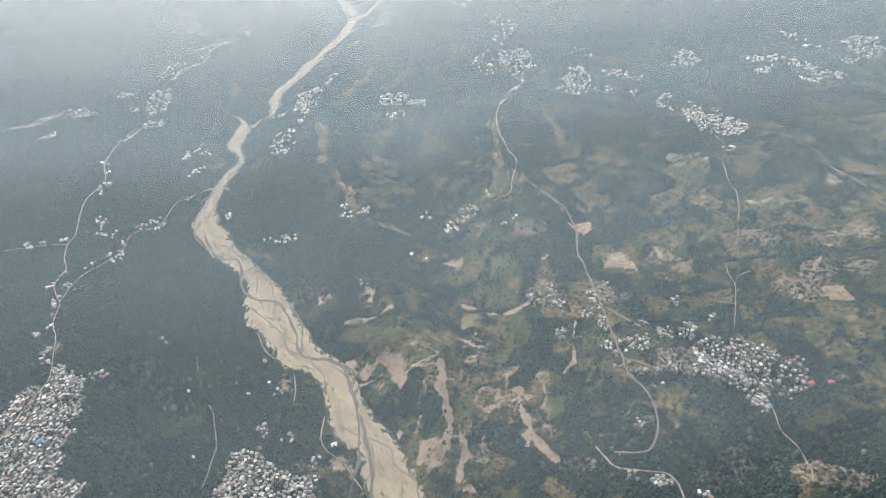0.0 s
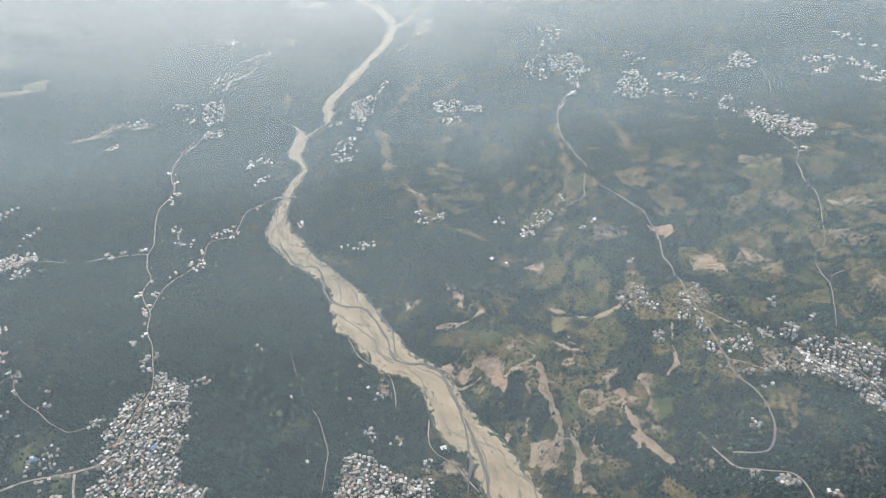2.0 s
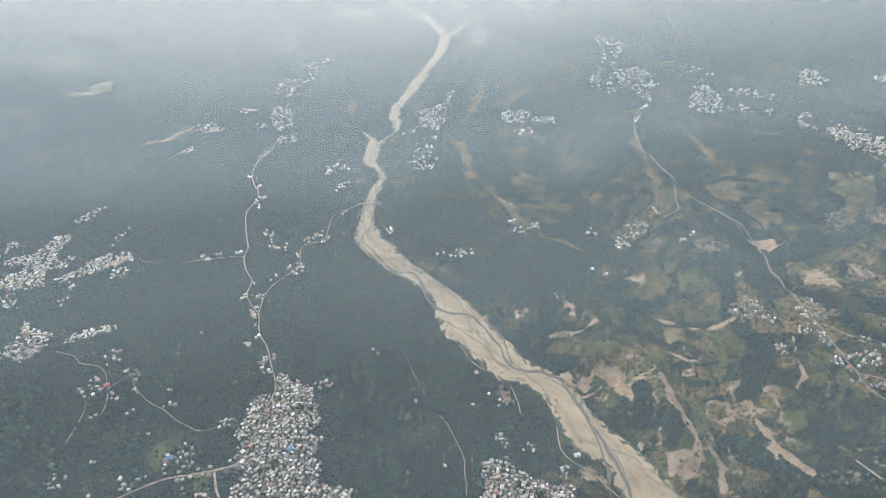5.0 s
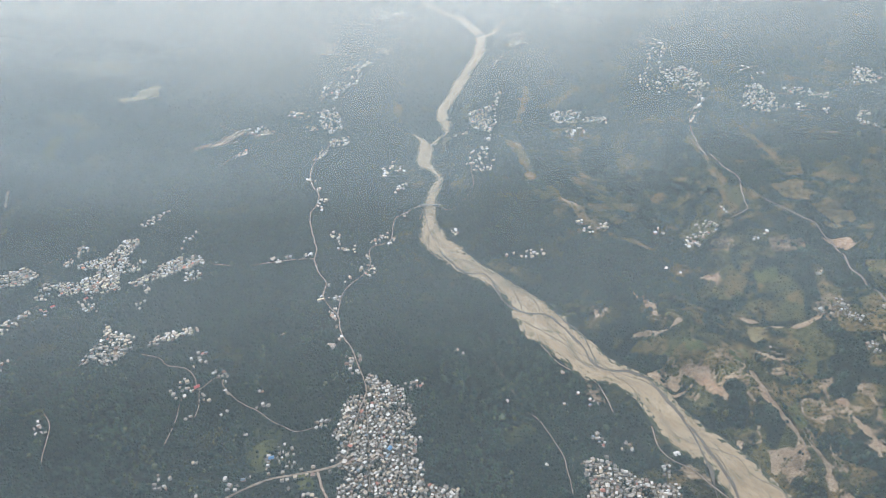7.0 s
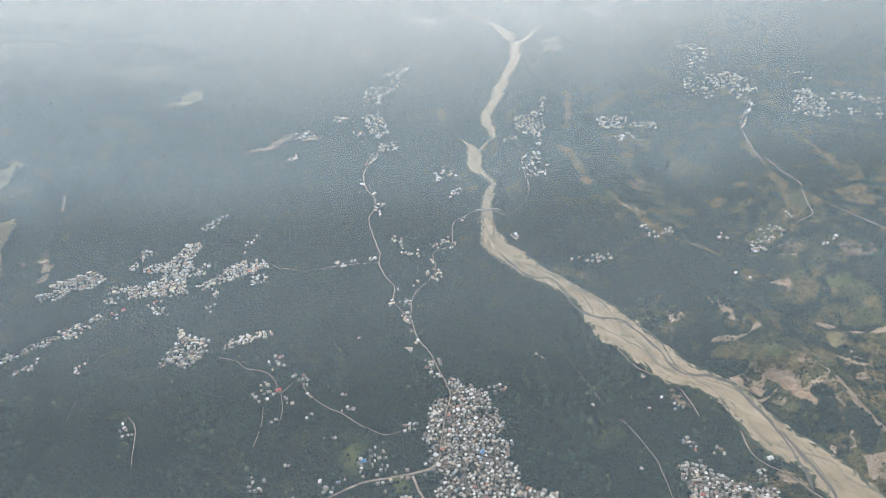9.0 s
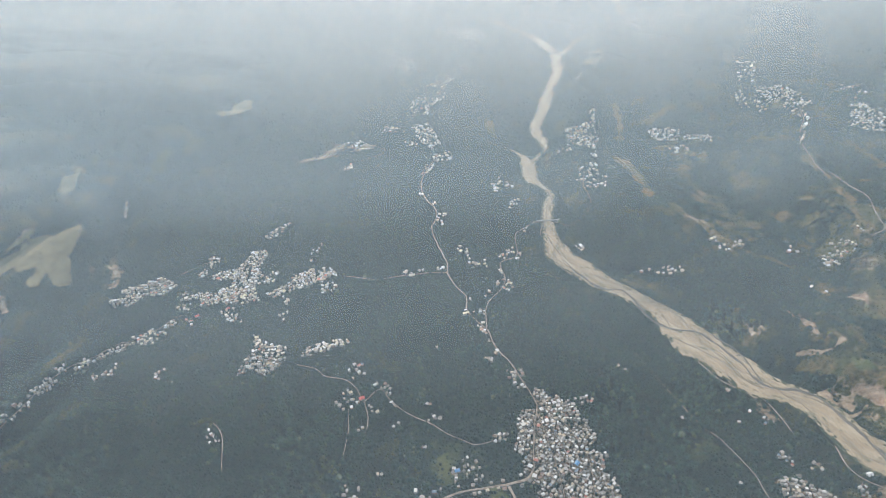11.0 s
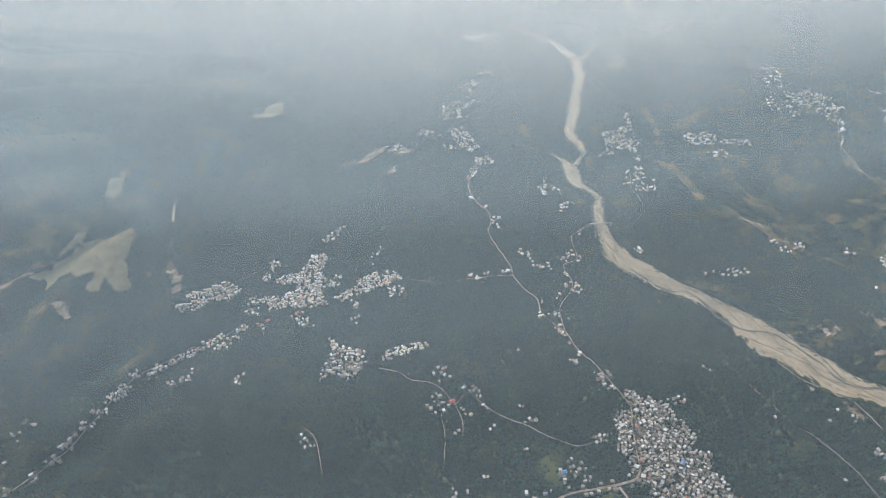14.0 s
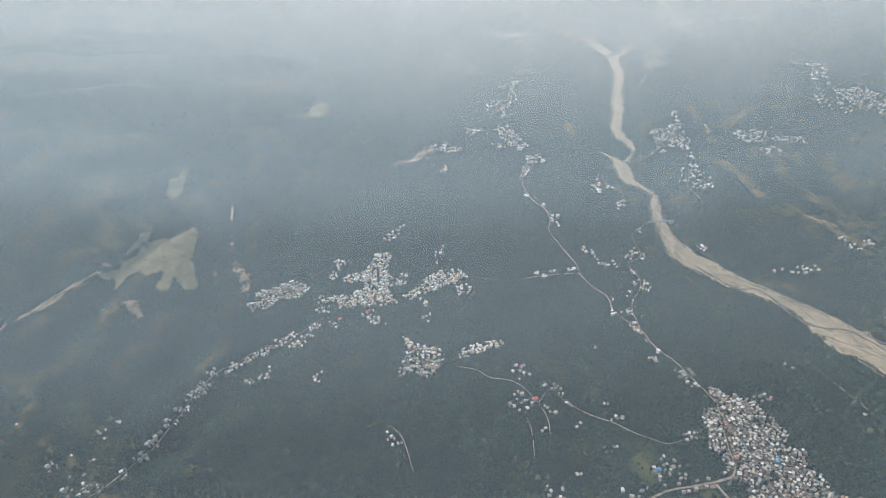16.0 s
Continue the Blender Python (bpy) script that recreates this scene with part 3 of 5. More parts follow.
road("track_village", [(-733, 634), (-720, 650), (-707, 666)], 0.9)
road("track_middle", [(-508, 419), (-507, 406), (-506, 392), (-507, 369)], 0.9)
for lane, wide in (([(-339, 409), (-319, 381), (-308, 344), (-311, 312), (-316, 293)], 0.9), ([(-360, 344), (-336, 344), (-313, 339), (-297, 332)], 0.8), ([(-342, 403), (-337, 364), (-333, 330), (-333, 297)], 0.8), ([(209, 347), (220, 329), (217, 304)], 0.9), ([(230, 355), (227, 336), (216, 319)], 0.8), ([(-658, 689), (-650, 643), (-655, 589)], 0.9)):
    road("village_lane", lane, wide, M_DIRT, "narrow dusty lane between crowded houses")
road("road_north", [(-593, 881), (-568, 941), (-522, 975), (-512, 998), (-540, 1021)], 1.1)

# ---- fields and bare ground ----
FIELDS, DARK, GULLIES, BANDS, STREAMS = [], [], [], [], []


def field(outline, cover, ragged=10.0, share=1.0):
    """A plot of the ground: its cover is straw, green, soil, clay or dry."""
    FIELDS.append((outline, cover, ragged, share))


field([(-231, 368), (-201, 368), (-187, 343), (-208, 338), (-229, 344)], "green", 14, 0.42)
field([(-55, 441), (-36, 436), (-38, 424), (-55, 427)], "green", 8, 0.7)
field([(306, 377), (337, 370), (318, 340), (299, 356)], "dry", 12)
field([(209, 574), (254, 601), (254, 577), (207, 542)], "dry", 12)
field([(145, 618), (169, 616), (190, 590), (157, 578)], "dry", 12)
field([(146, 498), (169, 497), (170, 464), (149, 470)], "dry", 14)
field([(260, 649), (298, 648), (281, 611), (254, 612)], "dry", 14)
field([(-603, 493), (-581, 502), (-579, 484), (-594, 480)], "green", 4, 0.6)
field([(-390, 327), (-374, 325), (-374, 311), (-385, 311)], "green", 4, 0.8)
field([(-437, 350), (-417, 365), (-410, 333), (-427, 327)], "green", 8, 0.55)
field([(-282, 500), (-273, 501), (-273, 482), (-280, 482)], "soil", 8, 0.45)
field([(-984, 660), (-969, 677), (-951, 704), (-929, 730), (-910, 720), (-903, 745), (-898, 756), (-885, 734), (-885, 705), (-867, 641), (-874, 627), (-892, 648), (-890, 622), (-907, 627), (-905, 652), (-921, 647), (-953, 668), (-963, 645), (-966, 664)], "straw", 7, 1)
field([(-939, 800), (-940, 827), (-935, 847), (-925, 856), (-919, 819), (-919, 807), (-928, 796)], "straw", 5, 1)
field([(-951, 922), (-936, 933), (-939, 916), (-922, 862)], "green", 5, 0.9)
field([(-864, 893), (-867, 931), (-849, 962), (-843, 978), (-841, 955), (-854, 932), (-841, 858)], "green", 8, 1)
field([(-808, 1102), (-798, 1186), (-779, 1216), (-770, 1175), (-777, 1125)], "straw", 4, 1)
field([(-937, 609), (-920, 609), (-909, 591), (-914, 581), (-929, 597)], "soil", 5, 0.75)
field([(-957, 705), (-943, 732), (-944, 720), (-953, 706)], "straw", 6, 0.8)
field([(-810, 604), (-819, 640), (-847, 708), (-827, 685), (-804, 651), (-793, 627)], "soil", 8, 0.55)
field([(-864, 683), (-860, 688), (-834, 644), (-838, 639)], "soil", 8, 0.4)
field([(-657, 936), (-622, 985), (-596, 1034), (-534, 1025), (-530, 1007), (-578, 989), (-615, 957)], "soil", 8, 0.45)
field([(-96, 418), (-81, 422), (-72, 411), (-64, 411), (-67, 396), (-77, 388), (-87, 404)], "soil", 7, 0.75)
field([(-66, 412), (-61, 416), (-52, 416), (-45, 410), (-44, 399), (-39, 384), (-45, 371), (-52, 388), (-55, 402)], "clay", 6, 0.8)
field([(-50, 407), (-37, 386), (-42, 365), (-48, 373)], "clay", 6, 0.7)
field([(-103, 444), (-71, 444), (-41, 430), (-26, 422), (-25, 394), (-37, 392)], "dry", 12, 0.9)
field([(-15, 373), (-11, 379), (-9, 356), (-14, 353)], "clay", 5, 0.75)
field([(-45, 299), (-38, 299), (-32, 280), (-35, 272), (-46, 276)], "soil", 6, 0.9)
field([(-30, 318), (-8, 316), (-7, 305), (-19, 293), (-31, 298)], "soil", 7, 0.75)
field([(-53, 317), (-44, 308), (-44, 277), (-56, 270), (-59, 289)], "soil", 6, 0.8)
field([(-4, 279), (4, 278), (5, 267), (-3, 269)], "clay", 5, 0.8)
field([(44, 363), (54, 366), (53, 357), (45, 355)], "clay", 4, 0.8)
field([(42, 320), (55, 320), (56, 309), (47, 311)], "soil", 5, 0.7)
field([(53, 307), (59, 307), (67, 293), (65, 287), (57, 294)], "soil", 6, 0.6)
field([(0, 359), (13, 365), (13, 344), (0, 334)], "green", 4, 0.9)
field([(63, 349), (79, 339), (78, 326), (67, 324)], "green", 4, 0.85)
field([(12, 461), (32, 459), (26, 445), (11, 441)], "straw", 4, 0.75)
field([(45, 535), (67, 525), (62, 507), (48, 515)], "green", 5, 0.7)
field([(-22, 424), (4, 438), (-6, 414), (-20, 409)], "green", 5, 0.7)
field([(0, 544), (19, 548), (14, 527)], "clay", 6, 0.6)
field([(-116, 702), (-96, 687), (-102, 677)], "soil", 6, 0.6)
field([(145, 492), (176, 489), (169, 461), (142, 473)], "soil", 5, 0.55)
field([(200, 465), (224, 468), (214, 450), (196, 448)], "straw", 5, 0.5)
field([(264, 668), (312, 681), (303, 634), (259, 633)], "straw", 5, 0.55)
field([(260, 630), (301, 632), (285, 601), (238, 585)], "dry", 5, 1)
field([(290, 562), (298, 563), (293, 546), (284, 549)], "straw", 4, 0.5)
field([(296, 550), (332, 554), (343, 534), (318, 529)], "soil", 5, 0.5)
field([(304, 412), (328, 411), (325, 392), (306, 393)], "clay", 5, 0.9)
field([(400, 590), (415, 584), (406, 544), (400, 558)], "soil", 9, 0.5)
field([(284, 429), (315, 424), (301, 406), (284, 413)], "soil", 6, 0.4)
field([(296, 391), (320, 380), (311, 365), (298, 378)], "straw", 5, 0.5)
field([(191, 493), (238, 520), (249, 496), (207, 480)], "soil", 10, 0.4)
field([(137, 591), (168, 602), (155, 563), (141, 575)], "straw", 6, 0.45)
field([(213, 420), (238, 421), (232, 409), (212, 405)], "dry", 6, 1)
field([(139, 326), (171, 315), (152, 297), (137, 305)], "soil", 10, 0.35)
field([(131, 561), (151, 552), (149, 536), (141, 535), (136, 550)], "clay", 4, 0.9)
field([(68, 294), (86, 280), (86, 267), (67, 267)], "soil", 10, 0.4)
field([(127, 672), (158, 679), (149, 626), (127, 640)], "dry", 8, 1)
field([(67, 693), (89, 678), (82, 640), (60, 636)], "dry", 8, 1)
field([(452, 730), (505, 716), (473, 673), (429, 676)], "straw", 8, 0.4)
field([(-76, 503), (-64, 497), (-68, 468), (-76, 474)], "clay", 5, 0.5)
field([(-124, 507), (-112, 498), (-110, 483), (-122, 490)], "soil", 6, 0.5)
field([(-48, 443), (-40, 462), (-46, 425), (-51, 421)], "straw", 6, 0.45)
field([(-157, 426), (-141, 416), (-131, 379), (-142, 376), (-152, 400)], "soil", 8, 0.42)
field([(-104, 318), (-88, 321), (-78, 303), (-76, 287), (-88, 295)], "soil", 8, 0.45)
field([(-110, 394), (-103, 386), (-101, 361), (-102, 338), (-110, 351)], "soil", 8, 0.35)
field([(-441, 366), (-419, 380), (-389, 366), (-391, 343), (-420, 330), (-431, 342)], "green", 8, 0.4)
field([(-1036, 607), (-1028, 625), (-1015, 632), (-1013, 623), (-1025, 610)], "straw", 4, 0.85)
field([(-972, 679), (-957, 711), (-945, 737), (-945, 723), (-962, 693)], "straw", 4, 0.8)
field([(-602, 495), (-585, 496), (-584, 485), (-600, 483)], "soil", 4, 0.6)
field([(-924, 478), (-914, 502), (-898, 518), (-893, 511), (-904, 481)], "green", 8, 0.35)
BANDS += [([(-170, 915), (-156, 872), (-148, 810), (-145, 774)], 11), ([(-149, 762), (-125, 730), (-109, 683), (-97, 643), (-74, 607), (-38, 598)], 8), ([(-338, 1147), (-331, 1106), (-328, 1066)], 9), ([(-95, 1185), (-121, 1030), (-139, 962)], 8), ([(153, 837), (161, 774), (156, 716)], 9), ([(82, 821), (80, 743), (71, 647)], 9)]
STREAMS += [[(140, 626), (94, 538), (70, 460), (75, 402), (51, 367)], [(249, 614), (191, 562), (161, 517), (134, 516)]]
DARK += [[(-39, 386), (-26, 386), (-29, 360), (-40, 343), (-47, 349)], [(-26, 359), (-14, 351), (-14, 328), (-26, 320), (-29, 334)]]
for line, wide, share in (
    ([(-85, 384), (-72, 389), (-60, 397), (-53, 405)], 2.2, 0.85),
    ([(-10, 397), (-11, 362), (-9, 344), (-7, 326), (-8, 312), (-16, 311), (-29, 313), (-32, 303)], 3.5, 0.8),
    ([(49, 363), (48, 344), (51, 328), (52, 320), (57, 305), (66, 291)], 3.5, 0.75),
    ([(-52, 461), (-63, 453), (-76, 452), (-95, 454)], 2.2, 0.6),
    ([(6, 483), (15, 471), (32, 459), (56, 447), (70, 449)], 2.2, 0.65),
    ([(-83, 515), (-79, 486), (-77, 471), (-63, 465)], 1.6, 0.6),
    ([(-62, 490), (-76, 474)], 1.6, 0.5),
    ([(-46, 495), (-33, 507), (-17, 513), (-1, 514)], 1.3, 0.5),
    ([(-45, 474), (-23, 489), (-1, 505)], 1.3, 0.5),
    ([(8, 430), (19, 417), (37, 410)], 2, 0.6),
    ([(-33, 391), (-24, 388), (0, 395)], 2, 0.6),
    ([(40, 519), (57, 503), (68, 504)], 1.3, 0.5),
    ([(169, 498), (182, 506)], 1.3, 0.55),
    ([(194, 498), (197, 484), (197, 477)], 1.2, 0.7),
    ([(47, 308), (55, 319)], 1.5, 0.7),
    ([(107, 417), (98, 393), (94, 368), (85, 360)], 1.6, 0.6),
    ([(143, 282), (152, 277), (153, 267)], 1.4, 0.55),
    ([(258, 377), (272, 392), (288, 403)], 1.5, 0.6),
    ([(304, 424), (323, 444), (343, 464)], 1.2, 0.6),
    ([(-46, 331), (-50, 317), (-48, 301)], 3, 0.6),
    ([(-1, 320), (3, 302), (-3, 286), (-4, 279)], 3, 0.7),
    ([(-55, 368), (-44, 354), (-36, 340)], 2, 0.5),
    ([(-842, 712), (-860, 774), (-864, 809), (-863, 820)], 2.2, 0.6),
    ([(-1018, 628), (-1000, 645), (-987, 667), (-977, 684), (-957, 705)], 2, 0.45),
    ([(-888, 532), (-905, 517), (-920, 489)], 2, 0.45),
    ([(-290, 608), (-278, 570)], 1.2, 0.5),
    ([(-268, 626), (-265, 596), (-260, 572)], 1.2, 0.5),
    ([(-1068, 583), (-1054, 594), (-1041, 608), (-1025, 627), (-1008, 642), (-990, 658), (-972, 681), (-956, 710), (-945, 736)], 1.6, 0.6),
):
    GULLIES.append((line, wide, share))


def within(x, y, outline, ragged, seed):
    """1 well inside an outline, 0 outside, with an uneven edge."""
    out = np.zeros(np.shape(x))
    px, py = [q[0] for q in outline], [q[1] for q in outline]
    near = (x > min(px) - 20) & (x < max(px) + 20) & (y > min(py) - 20) & (y < max(py) + 20)
    a, b = x[near], y[near]
    d = off_line(a, b, outline + outline[:1]) * np.where(inside(a, b, outline), 1, -1)
    out[near] = smooth(-1.6, 1.6, d + ragged * fbm(a, b, 14, 4, seed))
    return out


def ground_cover(x, y):
    """Shares of dry scrub, bare soil, green field and straw, and how red the soil is."""
    cover = {"dry": dryness(x, y), "soil": bareness(x, y), "green": 0 * x, "straw": 0 * x, "clay": 0.25 * (0.5 + fbm(x, y, 50, 2, 500)), "tint": plots(x, y, 24, 210)}
    for n, (outline, kind, ragged, share) in enumerate(FIELDS):
        m = within(x, y, outline, ragged, 600 + n)
        broken = np.clip(0.85 + 0.75 * fbm(x, y, 9, 3, 1200 + n), 0.2, 1.1) if kind != "straw" or share < 0.9 else 1.0
        cover["soil" if kind == "clay" else kind] = np.maximum(cover["soil" if kind == "clay" else kind], share * m * broken)
        if kind == "clay":
            cover["clay"] = np.maximum(cover["clay"], m * (0.6 + 0.5 * fbm(x, y, 10, 3, 1300)))
    bad = np.exp(-(((x + 28) / 72) ** 4) - ((y - 355) / 115) ** 4) * smooth(15, 30, off_line(x, y, RIVER)) * smooth(0, 25, east_of_river(x, y))
    rill = np.maximum(np.clip(1 - np.abs(fbm(x, y, 34, 4, 623)) * 8, 0, 1), 0.85 * np.clip(1 - np.abs(fbm(x, y, 17, 3, 653)) * 7, 0, 1)) * smooth(-0.3, 0.2, fbm(x, y, 45, 3, 633))
    cover["soil"] = np.maximum(cover["soil"], 0.72 * bad * rill)
    cover["dry"] = cover["dry"] + bad * (0.3 + 0.35 * fbm(x, y, 12, 3, 643))
    for n, (line, wide) in enumerate(BANDS):
        d = off_line(x, y, line) + 14 * fbm(x, y, 24, 4, 740 + n)
        cover["dry"] = np.maximum(cover["dry"], 0.75 * smooth(wide, wide * 0.2, d))
        cover["soil"] = np.maximum(cover["soil"], 0.34 * smooth(wide * 0.6, wide * 0.1, d))
    for line in STREAMS:
        cover["dry"] = cover["dry"] * smooth(4, 12, off_line(x, y, line) + 6 * fbm(x, y, 20, 3, 760))
    for n, (line, wide, share) in enumerate(GULLIES):
        d = off_line(x, y, line) + 5 * fbm(x, y, 14, 4, 700 + n)
        cover["soil"] = np.maximum(cover["soil"], share * smooth(wide, wide * 0.3, d))
    for outline, count in VILLAGES:
        if count > 30 and outline[0][1] < 780:
            cover["soil"] = np.maximum(cover["soil"], (0.38 if outline[0][1] < 450 else 0.1) * within(x, y, outline, 8, 910))
    for outline in DARK:
        m = 0.75 * within(x, y, outline, 5, 800)
        for kind in ("dry", "soil"):
            cover[kind] = cover[kind] * (1 - m)
    return cover


# ---- houses ----
rng = np.random.default_rng(7)
VILLAGES, SITES = [], []  # x, y, turn, length, width, storeys


PLOTS = {}  # house plots by cells of 5 m


def free_plot(x, y, need):
    cx, cy = int(x // 5), int(y // 5)
    return all(math.hypot(s[0] - x, s[1] - y) >= need + s[3] * 0.45 for a in (-1, 0, 1) for b in (-1, 0, 1) for s in PLOTS.get((cx + a, cy + b), ()))


def add_house(x, y, turn, length, width, storeys):
    SITES.append((x, y, turn, length, width, storeys))
    PLOTS.setdefault((int(x // 5), int(y // 5)), []).append(SITES[-1])


def clear_of_roads(x, y, margin):
    """Which places keep a margin from every road."""
    ok = np.ones(len(x), bool)
    for pts, w in ROADS:
        px, py = [q[0] for q in pts], [q[1] for q in pts]
        if min(px) - 10 < x.max() and max(px) + 10 > x.min() and min(py) - 10 < y.max() and max(py) + 10 > y.min():
            ok &= off_line(x, y, pts) > margin + w / 2
    return ok


def cluster(outline, count):
    """Scatters house plots over a village's ground, clear of the roads, up to an uneven edge."""
    VILLAGES.append((outline, count))
    ex, ey = [q[0] for q in outline], [q[1] for q in outline]
    cy = sum(ey) / len(ey)
    x0, x1, y0, y1 = min(ex) - 4, max(ex) + 4, min(ey) - 4, max(ey) + 4
    n = 400 + count * 60
    px, py = rng.uniform(x0, x1, n), rng.uniform(y0, y1, n)
    edge = off_line(px, py, outline + outline[:1]) * np.where(inside(px, py, outline), 1, -1)
    ok = edge + (5 * fbm(px, py, 11, 3, 910) if count > 30 else 1.0) > 0
    if count > 80:
        ok &= (fbm(px, py, 12, 2, 930) > -0.3) | (rng.uniform(size=n) > 0.9)
    ok &= clear_of_roads(px, py, 0.8)
    far = 1 + max(0, cy - 700) / 3500
    for k in np.where(ok)[0]:
        length = (far if cy > 460 else 0.84) * (rng.uniform(1.8, 3.0) if rng.uniform() < 0.8 else rng.uniform(3.0, 4.4))
        if free_plot(px[k], py[k], 0.4 * length + 0.2):
            turn = 0.35 + 0.5 * math.sin(px[k] * 0.023 + py[k] * 0.027) + rng.normal(0, 0.2) + (1.571 if rng.uniform() < 0.4 else 0)
            add_house(px[k], py[k], turn, length, length * rng.uniform(0.58, 0.92), 1 + (rng.uniform() < 0.25))
            count -= 1
            if count == 0:
                break


def roadside(points, count, reach):
    """A string of houses along a road."""
    centre, normal, run = trail(points, 2)
    k = rng.integers(0, len(run), count * 6)
    spot = centre[k] + normal[k] * (rng.choice((-1, 1), len(k)) * (1.9 + reach * rng.uniform(size=len(k)) ** 2))[:, None]
    ok = (fbm(spot[:, 0], spot[:, 1], 30, 2, 950) > 0.04) & clear_of_roads(spot[:, 0], spot[:, 1], 1.2)
    for n in np.where(ok)[0]:
        length = rng.uniform(2.0, 3.4)
        if free_plot(*spot[n], 2.0):
            add_house(*spot[n], math.atan2(-normal[k[n]][0], normal[k[n]][1]) + rng.normal(0, 0.12), length, length * rng.uniform(0.65, 0.95), 1 + (rng.uniform() < 0.2))
            count -= 1
            if count == 0:
                break


cluster([(-345, 427), (-334, 424), (-314, 412), (-307, 401), (-302, 381), (-298, 370), (-303, 357), (-291, 351), (-300, 333), (-290, 322), (-289, 306), (-268, 299), (-271, 267), (-354, 274), (-356, 308), (-351, 323), (-366, 334), (-361, 342), (-364, 357), (-360, 373), (-362, 390), (-353, 400), (-342, 404)], 800)
cluster([(-171, 319), (-163, 328), (-152, 320), (-136, 310), (-122, 301), (-104, 299), (-105, 278), (-116, 252), (-186, 254), (-169, 300)], 400)
cluster([(-361, 450), (-350, 452), (-346, 431), (-357, 430), (-362, 438)], 15)
cluster([(-382, 476), (-373, 473), (-374, 467), (-381, 469)], 4)
cluster([(-311, 413), (-288, 414), (-287, 407), (-302, 404)], 9)
cluster([(-110, 320), (-105, 318), (-111, 303), (-116, 301)], 7)
cluster([(-414, 346), (-404, 356), (-392, 346), (-393, 331), (-400, 329), (-407, 342)], 15)
cluster([(-387, 370), (-383, 377), (-370, 378), (-370, 371)], 10)
cluster([(-433, 327), (-446, 327), (-438, 312), (-424, 329)], 7)
cluster([(-398, 313), (-369, 305), (-370, 297), (-390, 303)], 7)
cluster([(-501, 314), (-508, 340), (-500, 342), (-488, 334), (-487, 322)], 8)
cluster([(-416, 346), (-410, 345), (-408, 324), (-413, 326)], 6)
cluster([(-515, 463), (-506, 483), (-495, 468), (-502, 450)], 8)
cluster([(-522, 420), (-521, 440), (-505, 446), (-499, 423), (-510, 421)], 14)
cluster([(-492, 424), (-481, 423), (-480, 415), (-488, 415)], 4)
cluster([(-488, 449), (-478, 454), (-465, 433), (-477, 433)], 10)
cluster([(-471, 427), (-464, 421), (-466, 417)], 3)
cluster([(-437, 400), (-428, 406), (-425, 397)], 4)
cluster([(-497, 394), (-493, 399), (-491, 393)], 2)
cluster([(-564, 499), (-543, 511), (-527, 519), (-519, 511), (-545, 496)], 16)
cluster([(-157, 351), (-147, 352), (-148, 339), (-158, 341)], 10)
cluster([(-135, 344), (-127, 342), (-129, 334), (-137, 335)], 5)
cluster([(-150, 393), (-144, 392), (-145, 384), (-150, 386)], 4)
cluster([(-158, 405), (-154, 405), (-156, 399), (-159, 400)], 1)
cluster([(-150, 330), (-146, 330), (-148, 325), (-151, 325)], 1)
cluster([(-167, 434), (-163, 433), (-164, 428), (-168, 428)], 1)
cluster([(-433, 747), (-423, 771), (-416, 762), (-413, 730), (-421, 731)], 9)
cluster([(-428, 639), (-416, 637), (-416, 630), (-426, 631)], 4)
cluster([(-409, 691), (-393, 679), (-380, 654), (-376, 638), (-390, 644)], 14)
cluster([(-373, 651), (-361, 649), (-364, 633), (-372, 635)], 3)
cluster([(-355, 661), (-349, 675), (-328, 693), (-326, 662), (-345, 655)], 17)
cluster([(-363, 601), (-353, 613), (-342, 594), (-346, 583), (-359, 593)], 14)
cluster([(-376, 582), (-370, 581), (-369, 573), (-375, 574)], 2)
cluster([(-383, 552), (-376, 552), (-376, 540), (-382, 543)], 4)
cluster([(-400, 553), (-389, 550), (-389, 540), (-398, 543)], 3)
cluster([(-388, 531), (-381, 530), (-374, 507), (-380, 508)], 8)
cluster([(-323, 740), (-312, 741), (-314, 729), (-321, 729)], 2)
cluster([(-358, 631), (-347, 633), (-348, 621), (-356, 620)], 3)
cluster([(-470, 634), (-443, 636), (-440, 628), (-467, 626)], 8)
cluster([(-354, 838), (-346, 868), (-339, 861), (-343, 833)], 9)
cluster([(-343, 877), (-330, 896), (-315, 862), (-335, 862)], 11)
cluster([(-333, 791), (-319, 825), (-305, 827), (-323, 794)], 9)
cluster([(-259, 686), (-248, 687), (-247, 674), (-256, 676)], 6)
cluster([(-195, 613), (-177, 608), (-157, 600), (-160, 593), (-187, 604)], 8)
cluster([(-469, 1110), (-445, 1121), (-427, 1072), (-422, 1009), (-437, 992), (-458, 1035)], 105)
cluster([(-454, 1111), (-480, 1216), (-425, 1276), (-406, 1382), (-393, 1354), (-414, 1229), (-442, 1154)], 34)
cluster([(-436, 963), (-405, 979), (-402, 944), (-431, 937)], 28)
cluster([(-522, 1091), (-471, 1105), (-468, 1078), (-518, 1075)], 10)
cluster([(-486, 1034), (-455, 1025), (-455, 1009), (-481, 1012)], 7)
cluster([(-447, 922), (-433, 929), (-442, 876), (-451, 868)], 9)
cluster([(-417, 1769), (-340, 1712), (-301, 1664), (-315, 1625), (-382, 1679)], 55)
cluster([(-363, 1637), (-330, 1625), (-332, 1578), (-355, 1585)], 10)
cluster([(-393, 1443), (-360, 1442), (-359, 1402), (-385, 1408)], 6)
cluster([(-550, 1482), (-521, 1592), (-450, 1423), (-482, 1408)], 24)
cluster([(34, 1689), (59, 1636), (77, 1560), (115, 1456), (77, 1421), (50, 1511)], 42)
